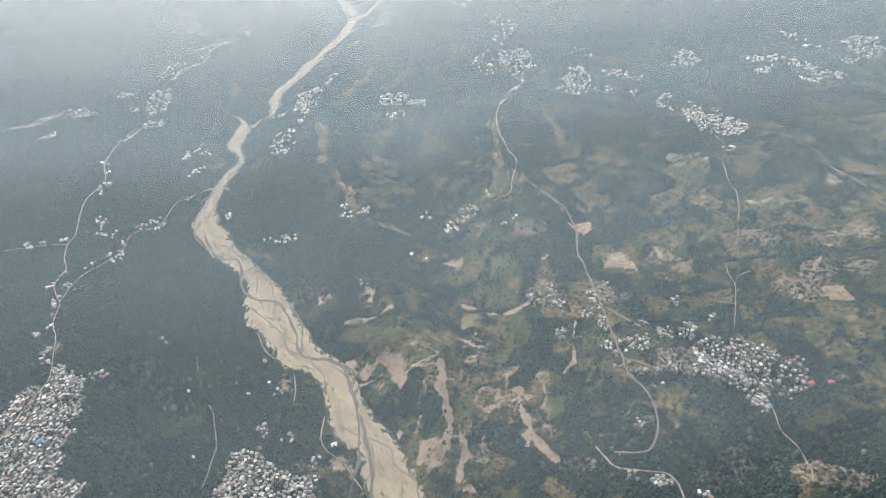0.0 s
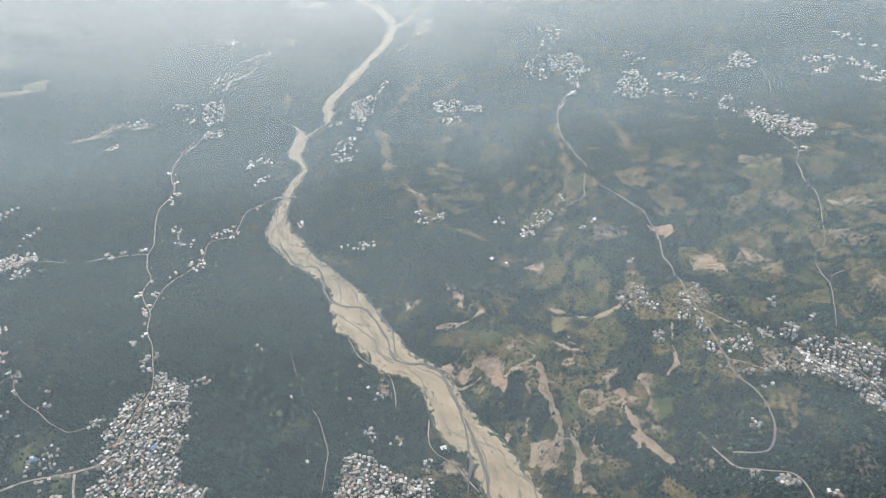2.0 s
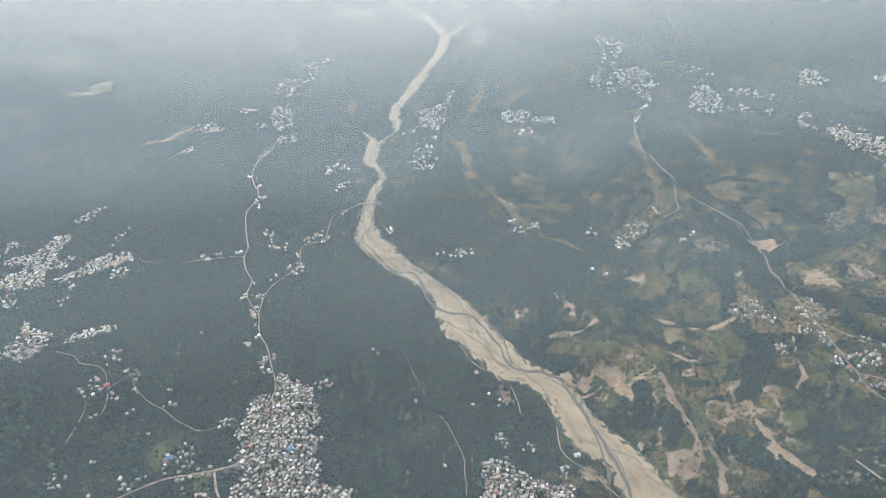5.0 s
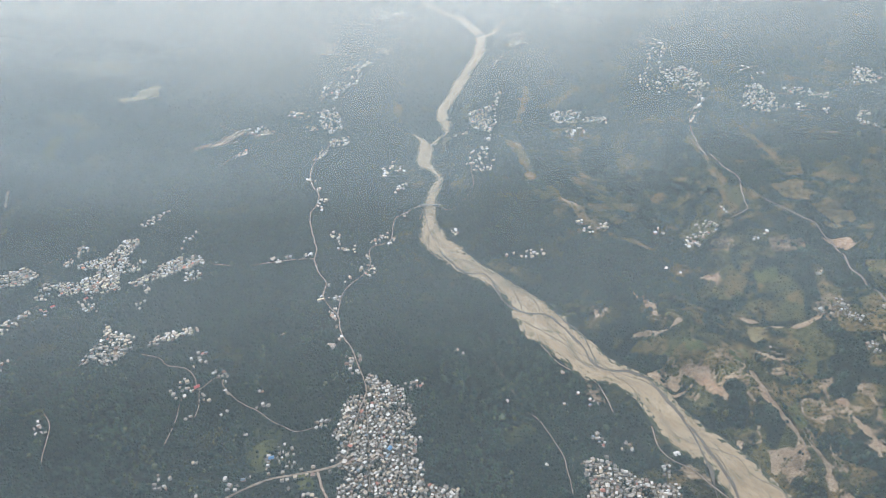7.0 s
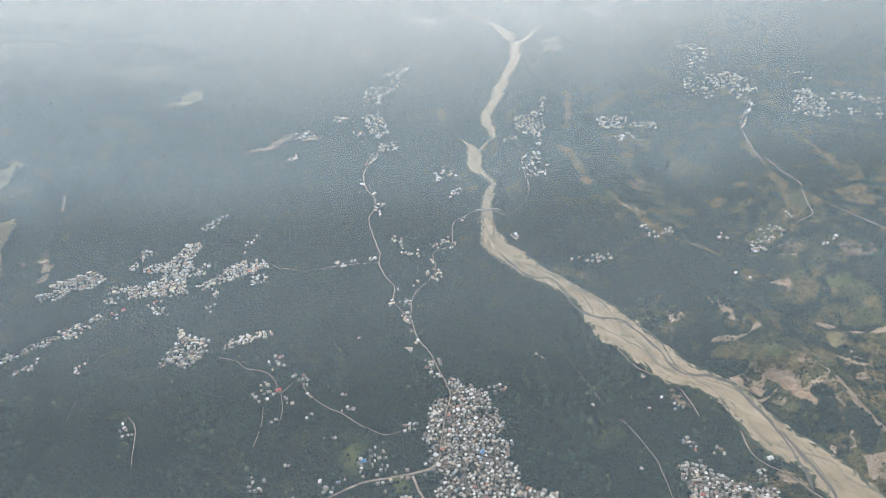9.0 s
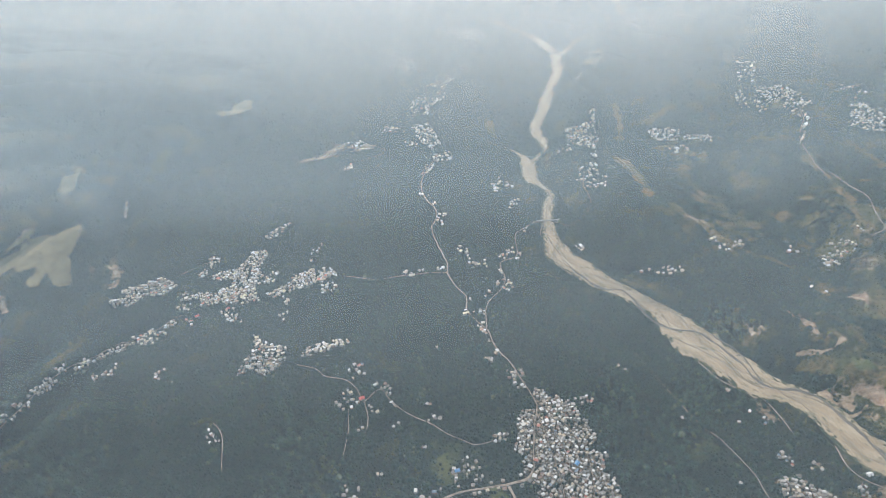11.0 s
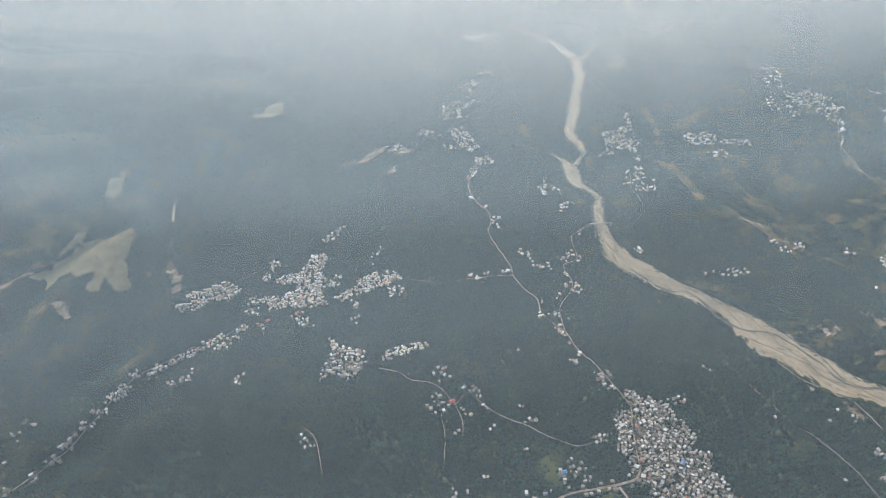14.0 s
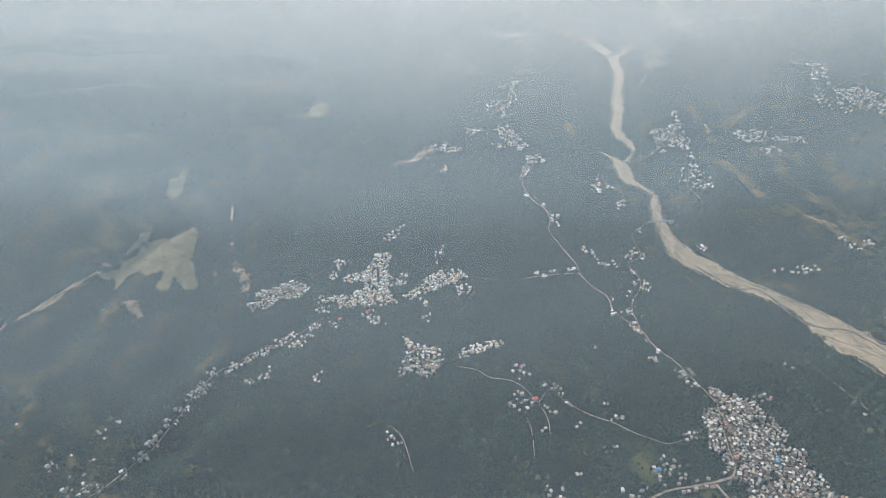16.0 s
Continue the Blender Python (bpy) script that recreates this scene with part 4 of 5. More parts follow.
cluster([(104, 1139), (118, 1124), (87, 1029), (76, 1041)], 13)
cluster([(-586, 1022), (-560, 1037), (-541, 1040), (-521, 1004), (-562, 998)], 26)
cluster([(-571, 922), (-563, 941), (-559, 928), (-565, 909)], 6)
cluster([(-208, 1045), (-189, 1045), (-167, 1024), (-172, 961), (-182, 934), (-205, 945), (-212, 1009)], 122)
cluster([(-169, 1033), (-158, 1105), (-150, 1096), (-160, 1034)], 14)
cluster([(-236, 943), (-213, 993), (-215, 933), (-230, 923)], 12)
cluster([(-191, 935), (-180, 938), (-186, 900), (-192, 906)], 6)
cluster([(-220, 874), (-196, 882), (-184, 840), (-200, 793), (-222, 816), (-226, 850)], 40)
cluster([(-79, 1023), (-58, 1037), (-35, 1013), (-30, 985), (-39, 974), (-73, 983)], 78)
cluster([(-31, 982), (-3, 941), (-5, 927), (-31, 966)], 24)
cluster([(-65, 946), (-40, 956), (-36, 932), (-62, 927)], 14)
cluster([(-94, 1488), (-61, 1467), (-63, 1386), (-85, 1385), (-98, 1436)], 38)
cluster([(-139, 1359), (-119, 1384), (-131, 1309), (-146, 1288)], 7)
cluster([(183, 370), (196, 370), (214, 364), (234, 354), (242, 346), (235, 339), (228, 319), (220, 311), (209, 294), (202, 300), (205, 316), (197, 322), (181, 329), (177, 338), (184, 347), (179, 352)], 238)
cluster([(238, 343), (256, 345), (261, 334), (247, 313), (233, 308), (224, 311)], 34)
cluster([(129, 454), (143, 463), (143, 437), (138, 416), (133, 431)], 16)
cluster([(121, 443), (132, 444), (129, 420), (120, 418)], 13)
cluster([(113, 425), (120, 416), (118, 409), (111, 413)], 8)
cluster([(125, 411), (129, 408), (126, 391), (121, 398)], 10)
cluster([(86, 403), (94, 407), (92, 394), (86, 394)], 9)
cluster([(139, 379), (153, 378), (151, 364), (143, 361), (137, 368)], 22)
cluster([(118, 382), (126, 378), (124, 369), (117, 374)], 9)
cluster([(169, 393), (177, 390), (174, 377), (163, 374)], 18)
cluster([(182, 384), (189, 384), (193, 381), (189, 373), (182, 378)], 18)
cluster([(151, 348), (164, 349), (164, 340), (150, 341)], 13)
cluster([(122, 354), (126, 353), (125, 348), (120, 350)], 2)
cluster([(133, 346), (141, 345), (139, 339), (132, 341)], 5)
cluster([(143, 330), (149, 329), (147, 325), (142, 326)], 3)
cluster([(151, 398), (161, 401), (155, 387), (149, 390)], 5)
cluster([(119, 296), (125, 302), (130, 296), (127, 292)], 6)
cluster([(120, 255), (127, 255), (131, 247), (126, 245), (119, 250)], 14)
cluster([(106, 264), (112, 261), (110, 257), (106, 260)], 4)
cluster([(142, 238), (148, 239), (148, 236), (142, 235)], 4)
cluster([(86, 459), (93, 460), (99, 431), (96, 424), (90, 438), (86, 451)], 24)
cluster([(74, 455), (81, 453), (80, 445), (74, 451)], 4)
cluster([(25, 635), (35, 632), (41, 616), (38, 602), (27, 616)], 15)
cluster([(4, 607), (10, 617), (19, 614), (18, 599), (8, 597)], 15)
cluster([(20, 624), (29, 615), (27, 607), (19, 616)], 6)
cluster([(49, 641), (58, 640), (58, 629), (50, 634)], 3)
cluster([(59, 574), (72, 574), (82, 581), (71, 567)], 5)
cluster([(95, 503), (101, 501), (99, 494), (93, 496)], 2)
cluster([(-110, 641), (-101, 646), (-97, 615), (-106, 621)], 9)
cluster([(-91, 623), (-87, 637), (-78, 634), (-81, 619)], 7)
cluster([(-166, 603), (-157, 601), (-156, 592), (-164, 596)], 4)
cluster([(-36, 560), (-32, 564), (-32, 554), (-37, 551)], 1)
cluster([(-23, 557), (-18, 558), (-19, 549), (-24, 548)], 1)
cluster([(-19, 644), (-10, 647), (-11, 632), (-20, 634)], 3)
cluster([(16, 433), (21, 432), (20, 425), (15, 426)], 1)
cluster([(183, 412), (191, 418), (195, 411), (184, 405)], 5)
cluster([(324, 428), (328, 427), (325, 421), (321, 422)], 1)
cluster([(205, 390), (211, 392), (209, 385), (204, 385)], 3)
cluster([(123, 1110), (167, 1100), (179, 1043), (173, 994), (147, 974), (146, 944), (134, 958), (131, 991), (123, 1039)], 144)
cluster([(111, 1112), (154, 1318), (180, 1238), (148, 1135)], 16)
cluster([(84, 1033), (119, 1077), (123, 1027), (97, 995)], 16)
cluster([(98, 893), (115, 918), (139, 943), (125, 903), (101, 880)], 8)
cluster([(226, 984), (242, 975), (239, 913), (234, 881), (210, 865), (198, 880), (188, 906), (200, 931)], 110)
cluster([(238, 1051), (275, 1044), (259, 991), (232, 996)], 9)
cluster([(262, 946), (294, 934), (311, 901), (292, 887), (267, 914)], 28)
cluster([(251, 882), (262, 873), (257, 859), (248, 867)], 6)
cluster([(282, 864), (290, 866), (284, 849), (277, 848)], 4)
cluster([(380, 977), (406, 986), (408, 942), (390, 921), (362, 923)], 75)
cluster([(322, 778), (336, 781), (348, 756), (361, 747), (377, 732), (379, 705), (361, 692), (342, 693), (335, 718), (327, 730), (322, 748)], 182)
cluster([(295, 810), (306, 812), (319, 782), (311, 773), (298, 796)], 13)
cluster([(340, 798), (351, 782), (362, 758), (341, 767)], 8)
cluster([(329, 664), (342, 667), (336, 651), (327, 654)], 6)
cluster([(309, 831), (326, 834), (321, 815), (306, 816)], 9)
cluster([(465, 936), (489, 938), (513, 929), (537, 903), (542, 874), (567, 848), (570, 823), (551, 826), (528, 848), (521, 879), (498, 898), (467, 917)], 99)
cluster([(505, 842), (535, 830), (525, 817), (503, 830)], 22)
cluster([(467, 883), (489, 887), (480, 867), (460, 868)], 15)
cluster([(571, 1031), (605, 1003), (593, 946), (565, 949)], 18)
cluster([(634, 975), (667, 983), (686, 965), (668, 909), (630, 886), (624, 911)], 110)
cluster([(595, 898), (616, 889), (605, 872), (587, 880)], 9)
cluster([(-789, 614), (-763, 621), (-746, 631), (-730, 620), (-738, 605), (-760, 605), (-770, 593), (-786, 586), (-794, 591), (-778, 601)], 128)
cluster([(-666, 658), (-658, 693), (-641, 695), (-641, 660), (-634, 641), (-639, 624), (-628, 589), (-648, 585), (-667, 591), (-688, 582), (-693, 597), (-687, 608), (-668, 619), (-667, 636)], 260)
cluster([(-691, 633), (-688, 647), (-665, 656), (-665, 636)], 34)
cluster([(-715, 596), (-714, 605), (-687, 608), (-691, 595)], 22)
cluster([(-636, 644), (-618, 647), (-619, 630), (-635, 626)], 18)
cluster([(-650, 725), (-634, 743), (-618, 768), (-620, 748), (-638, 720)], 17)
cluster([(-622, 605), (-606, 621), (-594, 638), (-575, 651), (-557, 654), (-546, 635), (-566, 626), (-593, 608), (-614, 597)], 128)
cluster([(-565, 623), (-544, 618), (-546, 602), (-563, 602)], 15)
cluster([(-602, 597), (-595, 596), (-595, 582), (-600, 585)], 5)
cluster([(-587, 669), (-576, 708), (-572, 701), (-582, 666)], 6)
cluster([(-668, 579), (-656, 582), (-639, 556), (-656, 559)], 15)
cluster([(-703, 560), (-694, 560), (-693, 554), (-701, 554)], 4)
cluster([(-709, 668), (-702, 678), (-692, 670), (-697, 655)], 13)
cluster([(-711, 643), (-702, 654), (-699, 640), (-706, 637)], 7)
cluster([(-722, 582), (-698, 590), (-702, 578)], 8)
cluster([(-600, 562), (-591, 568), (-590, 558), (-597, 554)], 4)
cluster([(-620, 535), (-609, 521), (-588, 517), (-577, 504), (-582, 488), (-592, 476), (-600, 473), (-615, 483), (-624, 470), (-625, 489), (-618, 504)], 97)
cluster([(-565, 502), (-550, 513), (-520, 515), (-523, 507), (-549, 500), (-560, 492)], 26)
cluster([(-829, 480), (-823, 490), (-815, 492), (-818, 485)], 11)
cluster([(-803, 509), (-798, 520), (-777, 538), (-777, 533), (-795, 516)], 20)
cluster([(-776, 537), (-763, 549), (-759, 544), (-771, 534)], 11)
cluster([(-759, 553), (-742, 567), (-737, 546), (-753, 546)], 16)
cluster([(-741, 532), (-720, 545), (-714, 538), (-730, 524)], 14)
cluster([(-724, 553), (-715, 563), (-710, 556), (-719, 549)], 7)
cluster([(-765, 489), (-757, 504), (-748, 489), (-758, 485)], 7)
cluster([(-783, 498), (-776, 499), (-767, 483), (-776, 486)], 4)
cluster([(-820, 502), (-814, 508), (-811, 503), (-816, 498)], 5)
cluster([(-708, 483), (-701, 489), (-702, 475)], 6)
cluster([(-855, 422), (-848, 429), (-846, 427), (-852, 420)], 9)
cluster([(-843, 438), (-832, 462), (-827, 459), (-839, 438)], 10)
cluster([(-831, 477), (-819, 491), (-816, 486), (-826, 474)], 10)
cluster([(-635, 406), (-632, 411), (-616, 389), (-621, 385)], 6)
cluster([(-545, 2002), (-491, 1992), (-497, 1895), (-532, 1915)], 8)
cluster([(-556, 1593), (-531, 1592), (-528, 1507), (-550, 1508)], 9)
cluster([(-535, 1499), (-497, 1475), (-452, 1436), (-461, 1412), (-529, 1439)], 16)
cluster([(-422, 1812), (-370, 1739), (-382, 1674), (-420, 1751)], 20)
cluster([(-358, 1747), (-320, 1726), (-301, 1652), (-348, 1668)], 38)
cluster([(-379, 1441), (-351, 1445), (-356, 1396), (-378, 1400)], 9)
cluster([(-452, 1314), (-404, 1354), (-384, 1367), (-421, 1295)], 16)
cluster([(-480, 1180), (-463, 1249), (-418, 1262), (-433, 1152), (-475, 1150)], 26)
cluster([(-526, 1092), (-503, 1109), (-504, 1086), (-522, 1081)], 5)
cluster([(21, 1668), (62, 1677), (123, 1680), (100, 1593), (67, 1562), (41, 1610)], 88)
cluster([(-20, 1622), (23, 1666), (9, 1616), (-18, 1602)], 10)
cluster([(123, 1667), (179, 1657), (161, 1610), (118, 1644)], 20)
cluster([(173, 1649), (228, 1615), (202, 1550), (153, 1584)], 26)
cluster([(146, 1307), (164, 1287), (183, 1219), (138, 1144), (152, 1228), (134, 1275)], 17)
cluster([(59, 1497), (113, 1472), (141, 1401), (96, 1411)], 9)
cluster([(-907, 437), (-894, 436), (-890, 427), (-900, 426)], 4)
cluster([(-895, 449), (-888, 448), (-885, 442), (-892, 443)], 2)
cluster([(-937, 397), (-932, 403), (-924, 403), (-922, 397), (-932, 393)], 9)
cluster([(-911, 374), (-906, 376), (-894, 366), (-899, 362)], 6)
cluster([(-891, 364), (-893, 376), (-874, 378), (-872, 372), (-879, 360)], 13)
cluster([(-869, 393), (-867, 398), (-862, 392), (-865, 386)], 6)
cluster([(-862, 408), (-853, 413), (-851, 410), (-859, 406)], 5)
for x, y in [(-440, 370), (-476, 346), (-464, 313), (-254, 448), (-220, 390), (-172, 388), (-466, 396), (-437, 419), (-198, 321), (-259, 454), (-362, 453), (-434, 418), (-438, 370), (-473, 346), (-462, 400), (-428, 494), (-990, 454), (-917, 410), (-894, 403), (-908, 386), (-896, 387), (-632, 407)]:
    add_house(x, y, rng.uniform(0, 3.14), rng.uniform(1.8, 2.8), rng.uniform(1.4, 2.0), 1)  # lone homesteads in the woods
roadside(ROADS[ROAD_NAMES.index("road_ridge")][0], 16, 4)
roadside(ROADS[ROAD_NAMES.index("road_main")][0][:20], 12, 4)
roadside(ROADS[ROAD_NAMES.index("road_spine")][0][7:13], 10, 5)
roadside(ROADS[ROAD_NAMES.index("road_east")][0][:6], 10, 4)
roadside(ROADS[ROAD_NAMES.index("road_town")][0], 30, 3)

for name, values in ground_cover(gx, gy).items():
    layer = ground.data.attributes.new(name, "FLOAT", "POINT")
    layer.data.foreach_set("value", values.ravel().astype(np.float32))



def box(x0, y0, z0, x1, y1, z1):
    v = [(x, y, z) for z in (z0, z1) for y in (y0, y1) for x in (x0, x1)]
    return v, [(0, 2, 3, 1), (4, 5, 7, 6), (0, 1, 5, 4), (2, 6, 7, 3), (0, 4, 6, 2), (1, 3, 7, 5)]


def joined(*solids):
    verts, faces = [], []
    for v, f in solids:
        faces += [tuple(i + len(verts) for i in q) for q in f]
        verts += v
    return verts, faces


def flat_roof(l, w, h):
    """A slab with a low parapet."""
    t, e = 0.1, 0.07
    return joined(
        box(-l / 2 - e, -w / 2 - e, h, l / 2 + e, w / 2 + e, h + t), box(-l / 2 - e, -w / 2 - e, h + t, l / 2 + e, -w / 2, h + 0.24),
        box(-l / 2 - e, w / 2, h + t, l / 2 + e, w / 2 + e, h + 0.24), box(-l / 2 - e, -w / 2, h + t, -l / 2, w / 2, h + 0.24), box(l / 2, -w / 2, h + t, l / 2 + e, w / 2, h + 0.24),
    )


def gable_roof(l, w, h):
    """Two sloping sheets with thickness and eaves."""
    a, b, top, t = l / 2 + 0.15, w / 2 + 0.15, h + w * 0.22, 0.06
    v = [(x, y, z + dz) for dz in (0, t) for x in (-a, a) for y, z in ((-b, h - 0.08), (0, top), (b, h - 0.08))]
    return v, [(0, 1, 4, 3), (1, 2, 5, 4), (6, 9, 10, 7), (7, 10, 11, 8), (0, 3, 9, 6), (2, 8, 11, 5), (0, 6, 7, 1), (1, 7, 8, 2), (3, 4, 10, 9), (4, 5, 11, 10)]


def gable_walls(l, w, h):
    a, b, g = l / 2, w / 2, h + w * 0.19
    v = [(-a, -b, -0.8), (a, -b, -0.8), (a, b, -0.8), (-a, b, -0.8), (-a, -b, h), (a, -b, h), (a, b, h), (-a, b, h), (-a, 0, g), (a, 0, g)]
    return v, [(0, 3, 2, 1), (0, 1, 5, 4), (2, 3, 7, 6), (1, 2, 6, 9, 5), (3, 0, 4, 8, 7), (4, 5, 9, 8), (6, 7, 8, 9)]


def house_model(kind, l, w, storeys, roof_paint=None, wall_paint=None, tank=False):
    """One house with its roof, door, windows and perhaps a tank on top."""
    h = 1.0 * storeys + 0.2
    walls = box(-l / 2, -w / 2, -0.8, l / 2, w / 2, h) if kind == "flat" else gable_walls(l, w, h)
    house = mesh_object("house", *walls, wall_paint or M_WALL)
    mesh_object("roof", *(flat_roof if kind == "flat" else gable_roof)(l, w, h), roof_paint or M_ROOF, house)
    mesh_object("door", *box(-0.2, -w / 2 - 0.04, -0.3, 0.2, -w / 2 + 0.02, 0.7), M_TIMBER, house)
    for level in range(storeys):
        for x in (-l * 0.32, l * 0.32):
            mesh_object("window", *box(x - 0.25, -w / 2 - 0.03, 0.4 + level, x + 0.25, -w / 2 + 0.02, 0.8 + level), M_PANE, house)
    if tank:
        ring = [(0.25 * math.cos(k * 0.785) + l * 0.25, 0.25 * math.sin(k * 0.785), z) for z in (h + 0.1, h + 0.6) for k in range(8)]
        mesh_object("water_tank", ring, [tuple(range(8, 16))] + [(k, (k + 1) % 8, 8 + (k + 1) % 8, 8 + k) for k in range(8)], M_TANK, house)
    return house


def place_house(model, x, y, turn, label, group):
    ob = copy_thing(model, pose(x, y, float(height(x, y)) + 0.25, 0, 0, math.degrees(turn)))
    return tagged(ob, label, "house", group)


def drop_model(ob):
    for o in [*ob.children_recursive, ob]:
        bpy.data.objects.remove(o)


MODELS = {}
for kind in ("flat", "gable"):
    for size in range(4):
        for storeys in (1, 2):
            length = (1.9, 2.4, 2.9, 3.6)[size]
            MODELS[kind, size, storeys] = house_model(kind, length, length * (0.85, 0.78, 0.82, 0.7)[size], storeys, tank=kind == "flat" and storeys == 2)
LABELS = {
    ("flat", 1): "small pale concrete house with a flat parapet roof", ("flat", 2): "two-storey concrete house with flat roof and tank",
    ("gable", 1): "small rendered house with a weathered sheet roof", ("gable", 2): "two-storey rendered house with a pitched sheet roof",
}
SITES.sort(key=lambda s: s[1] - 0.02 * s[0])
near = {"flat": 0, "gable": 0}
rest = []
for s in SITES:
    kind = "flat" if rng.uniform() < 0.6 else "gable"
    if near[kind] < 145 and s[1] < 480:
        near[kind] += 1
        size = int(np.argmin([abs(s[3] - v) for v in (1.9, 2.4, 2.9, 3.6)]))
        place_house(MODELS[kind, size, s[5]], s[0], s[1], s[2], LABELS[kind, s[5]], "houses of the valley villages")
    else:
        rest.append((kind, s))
for ob in MODELS.values():
    drop_model(ob)

# Large single buildings that stand out by their colour.
for x, y, turn, l, w, paint, label in (
    (-497, 432, 0.4, 5.1, 3.7, M_RED, "large hall with a bright red sheet roof"), (253, 317, 0.3, 4.4, 3.4, M_RED, "house with a bright red sheet roof"),
    (263, 312, 0.3, 4.8, 3.1, M_RED, "house with a bright red sheet roof"), (212, 297, 0.5, 5.4, 3.7, M_BLUE, "long shed with a bright blue sheet roof"),
    (-96, 328, 0.2, 4.4, 3.4, M_WHITE, "white-roofed shed near the river bank"), (-690, 567, 0.5, 4.4, 3.1, M_RED, "house with a red sheet roof"),
    (-660, 580, 0.5, 4.1, 3.1, M_RED, "house with a red sheet roof"), (-318, 342, 0.9, 4.1, 3.4, M_BLUE, "house with a blue sheet roof"), (-412, 343, 0.2, 4.1, 3.1, M_BLUE, "house with a blue sheet roof"),
):
    model = house_model("gable", l, w, 1, paint)
    place_house(model, x, y, turn, label, "large coloured sheds")
    drop_model(model)


def house_mass(name, sites, label, roof=M_ROOFS_BRIGHTENED):
    """The farther houses of the villages, walls and roofs."""
    parts = {"walls": ([], []), "roofs": ([], [])}
    for kind, (x, y, turn, l, w, storeys) in sites:
        h, ground_z = 1.0 * storeys + 0.2, float(height(x, y)) + 0.25
        c, n = math.cos(turn), math.sin(turn)
        for key, solid in (("walls", box(-l / 2, -w / 2, -0.8, l / 2, w / 2, h)), ("roofs", (gable_roof if kind == "gable" else lambda a, b, z: box(-a / 2 - 0.07, -b / 2 - 0.07, z, a / 2 + 0.07, b / 2 + 0.07, z + 0.18))(l, w, h))):
            verts, faces = parts[key]
            faces += [tuple(i + len(verts) for i in q) for q in solid[1]]
            verts += [(x + c * px - n * py, y + n * px + c * py, ground_z + pz) for px, py, pz in solid[0]]
    body = tagged(mesh_object(name, *parts["walls"], M_WALLS_FAR), label, "houses", kind="stuff")
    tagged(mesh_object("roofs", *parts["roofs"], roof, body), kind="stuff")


house_mass("village_houses", [q for q in rest if q[1][1] < 500], "crowded grey and tan houses of the valley villages", M_ROOFS_VILLAGE)
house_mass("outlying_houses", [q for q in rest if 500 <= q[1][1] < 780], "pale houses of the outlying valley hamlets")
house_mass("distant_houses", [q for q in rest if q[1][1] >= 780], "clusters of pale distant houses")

# ---- bridge ----
bridge = tagged(mesh_object("bridge", *box(-15, -0.8, 2.2, 15, 0.8, 2.6), M_CONCRETE), "narrow concrete road bridge over the gravel river", "bridge")
for y in (-0.8, 0.68):
    mesh_object("parapet", *box(-15, y, 2.6, 15, y + 0.12, 2.9), M_CONCRETE, bridge)
for x in (-12.5, -7, 0, 7, 12.5):
    mesh_object("pier", *box(x - 0.3, -0.6, -3, x + 0.3, 0.6, 2.2), M_CONCRETE, bridge)
bridge.matrix_world = pose(-281, 755, float(height(-281, 755)) + 0.5, 0, 0, -6)

# ---- woods and scrub ----
def clumps(name, x, y, radius, tall, material, label, sides=5):
    """Tree crowns, each an uneven dome on the ground."""
    n = len(x)
    z = height(x, y)
    turn = rng.uniform(0, 6.283, n)[:, None] + np.arange(sides)[None] * 6.283 / sides
    low = radius[:, None] * rng.uniform(0.75, 1.2, (n, sides))
    high = radius[:, None] * rng.uniform(0.45, 0.85, (n, sides))
    v = np.empty((n, 2 * sides + 1, 3))
    v[:, :sides, 0], v[:, :sides, 1] = x[:, None] + low * np.cos(turn), y[:, None] + low * np.sin(turn)
    v[:, :sides, 2] = z[:, None] - 0.3 + tall[:, None] * rng.uniform(0.0, 0.3, (n, sides))
    v[:, sides:-1, 0], v[:, sides:-1, 1] = x[:, None] + high * np.cos(turn + 0.5), y[:, None] + high * np.sin(turn + 0.5)
    v[:, sides:-1, 2] = z[:, None] + tall[:, None] * rng.uniform(0.6, 0.95, (n, sides))
    v[:, -1] = np.stack([x + radius * rng.uniform(-0.2, 0.2, n), y + radius * rng.uniform(-0.2, 0.2, n), z + tall], -1)
    k = np.arange(sides)
    f = np.concatenate([np.stack([k, (k + 1) % sides, sides + k], -1), np.stack([(k + 1) % sides, sides + (k + 1) % sides, sides + k], -1), np.stack([sides + k, sides + (k + 1) % sides, 0 * k + 2 * sides], -1)])
    faces = (f[None] + (np.arange(n) * (2 * sides + 1))[:, None, None]).reshape(-1, 3)
    data = bpy.data.meshes.new(name)
    data.vertices.add(n * (2 * sides + 1))
    data.vertices.foreach_set("co", v.astype(np.float32).ravel())
    data.loops.add(len(faces) * 3)
    data.loops.foreach_set("vertex_index", faces.astype(np.int32).ravel())
    data.polygons.add(len(faces))
    data.polygons.foreach_set("loop_start", np.arange(0, len(faces) * 3, 3, dtype=np.int32))
    data.materials.append(material)
    data.update(calc_edges=True)
    return tagged(new(name, data), label, "trees", kind="stuff")


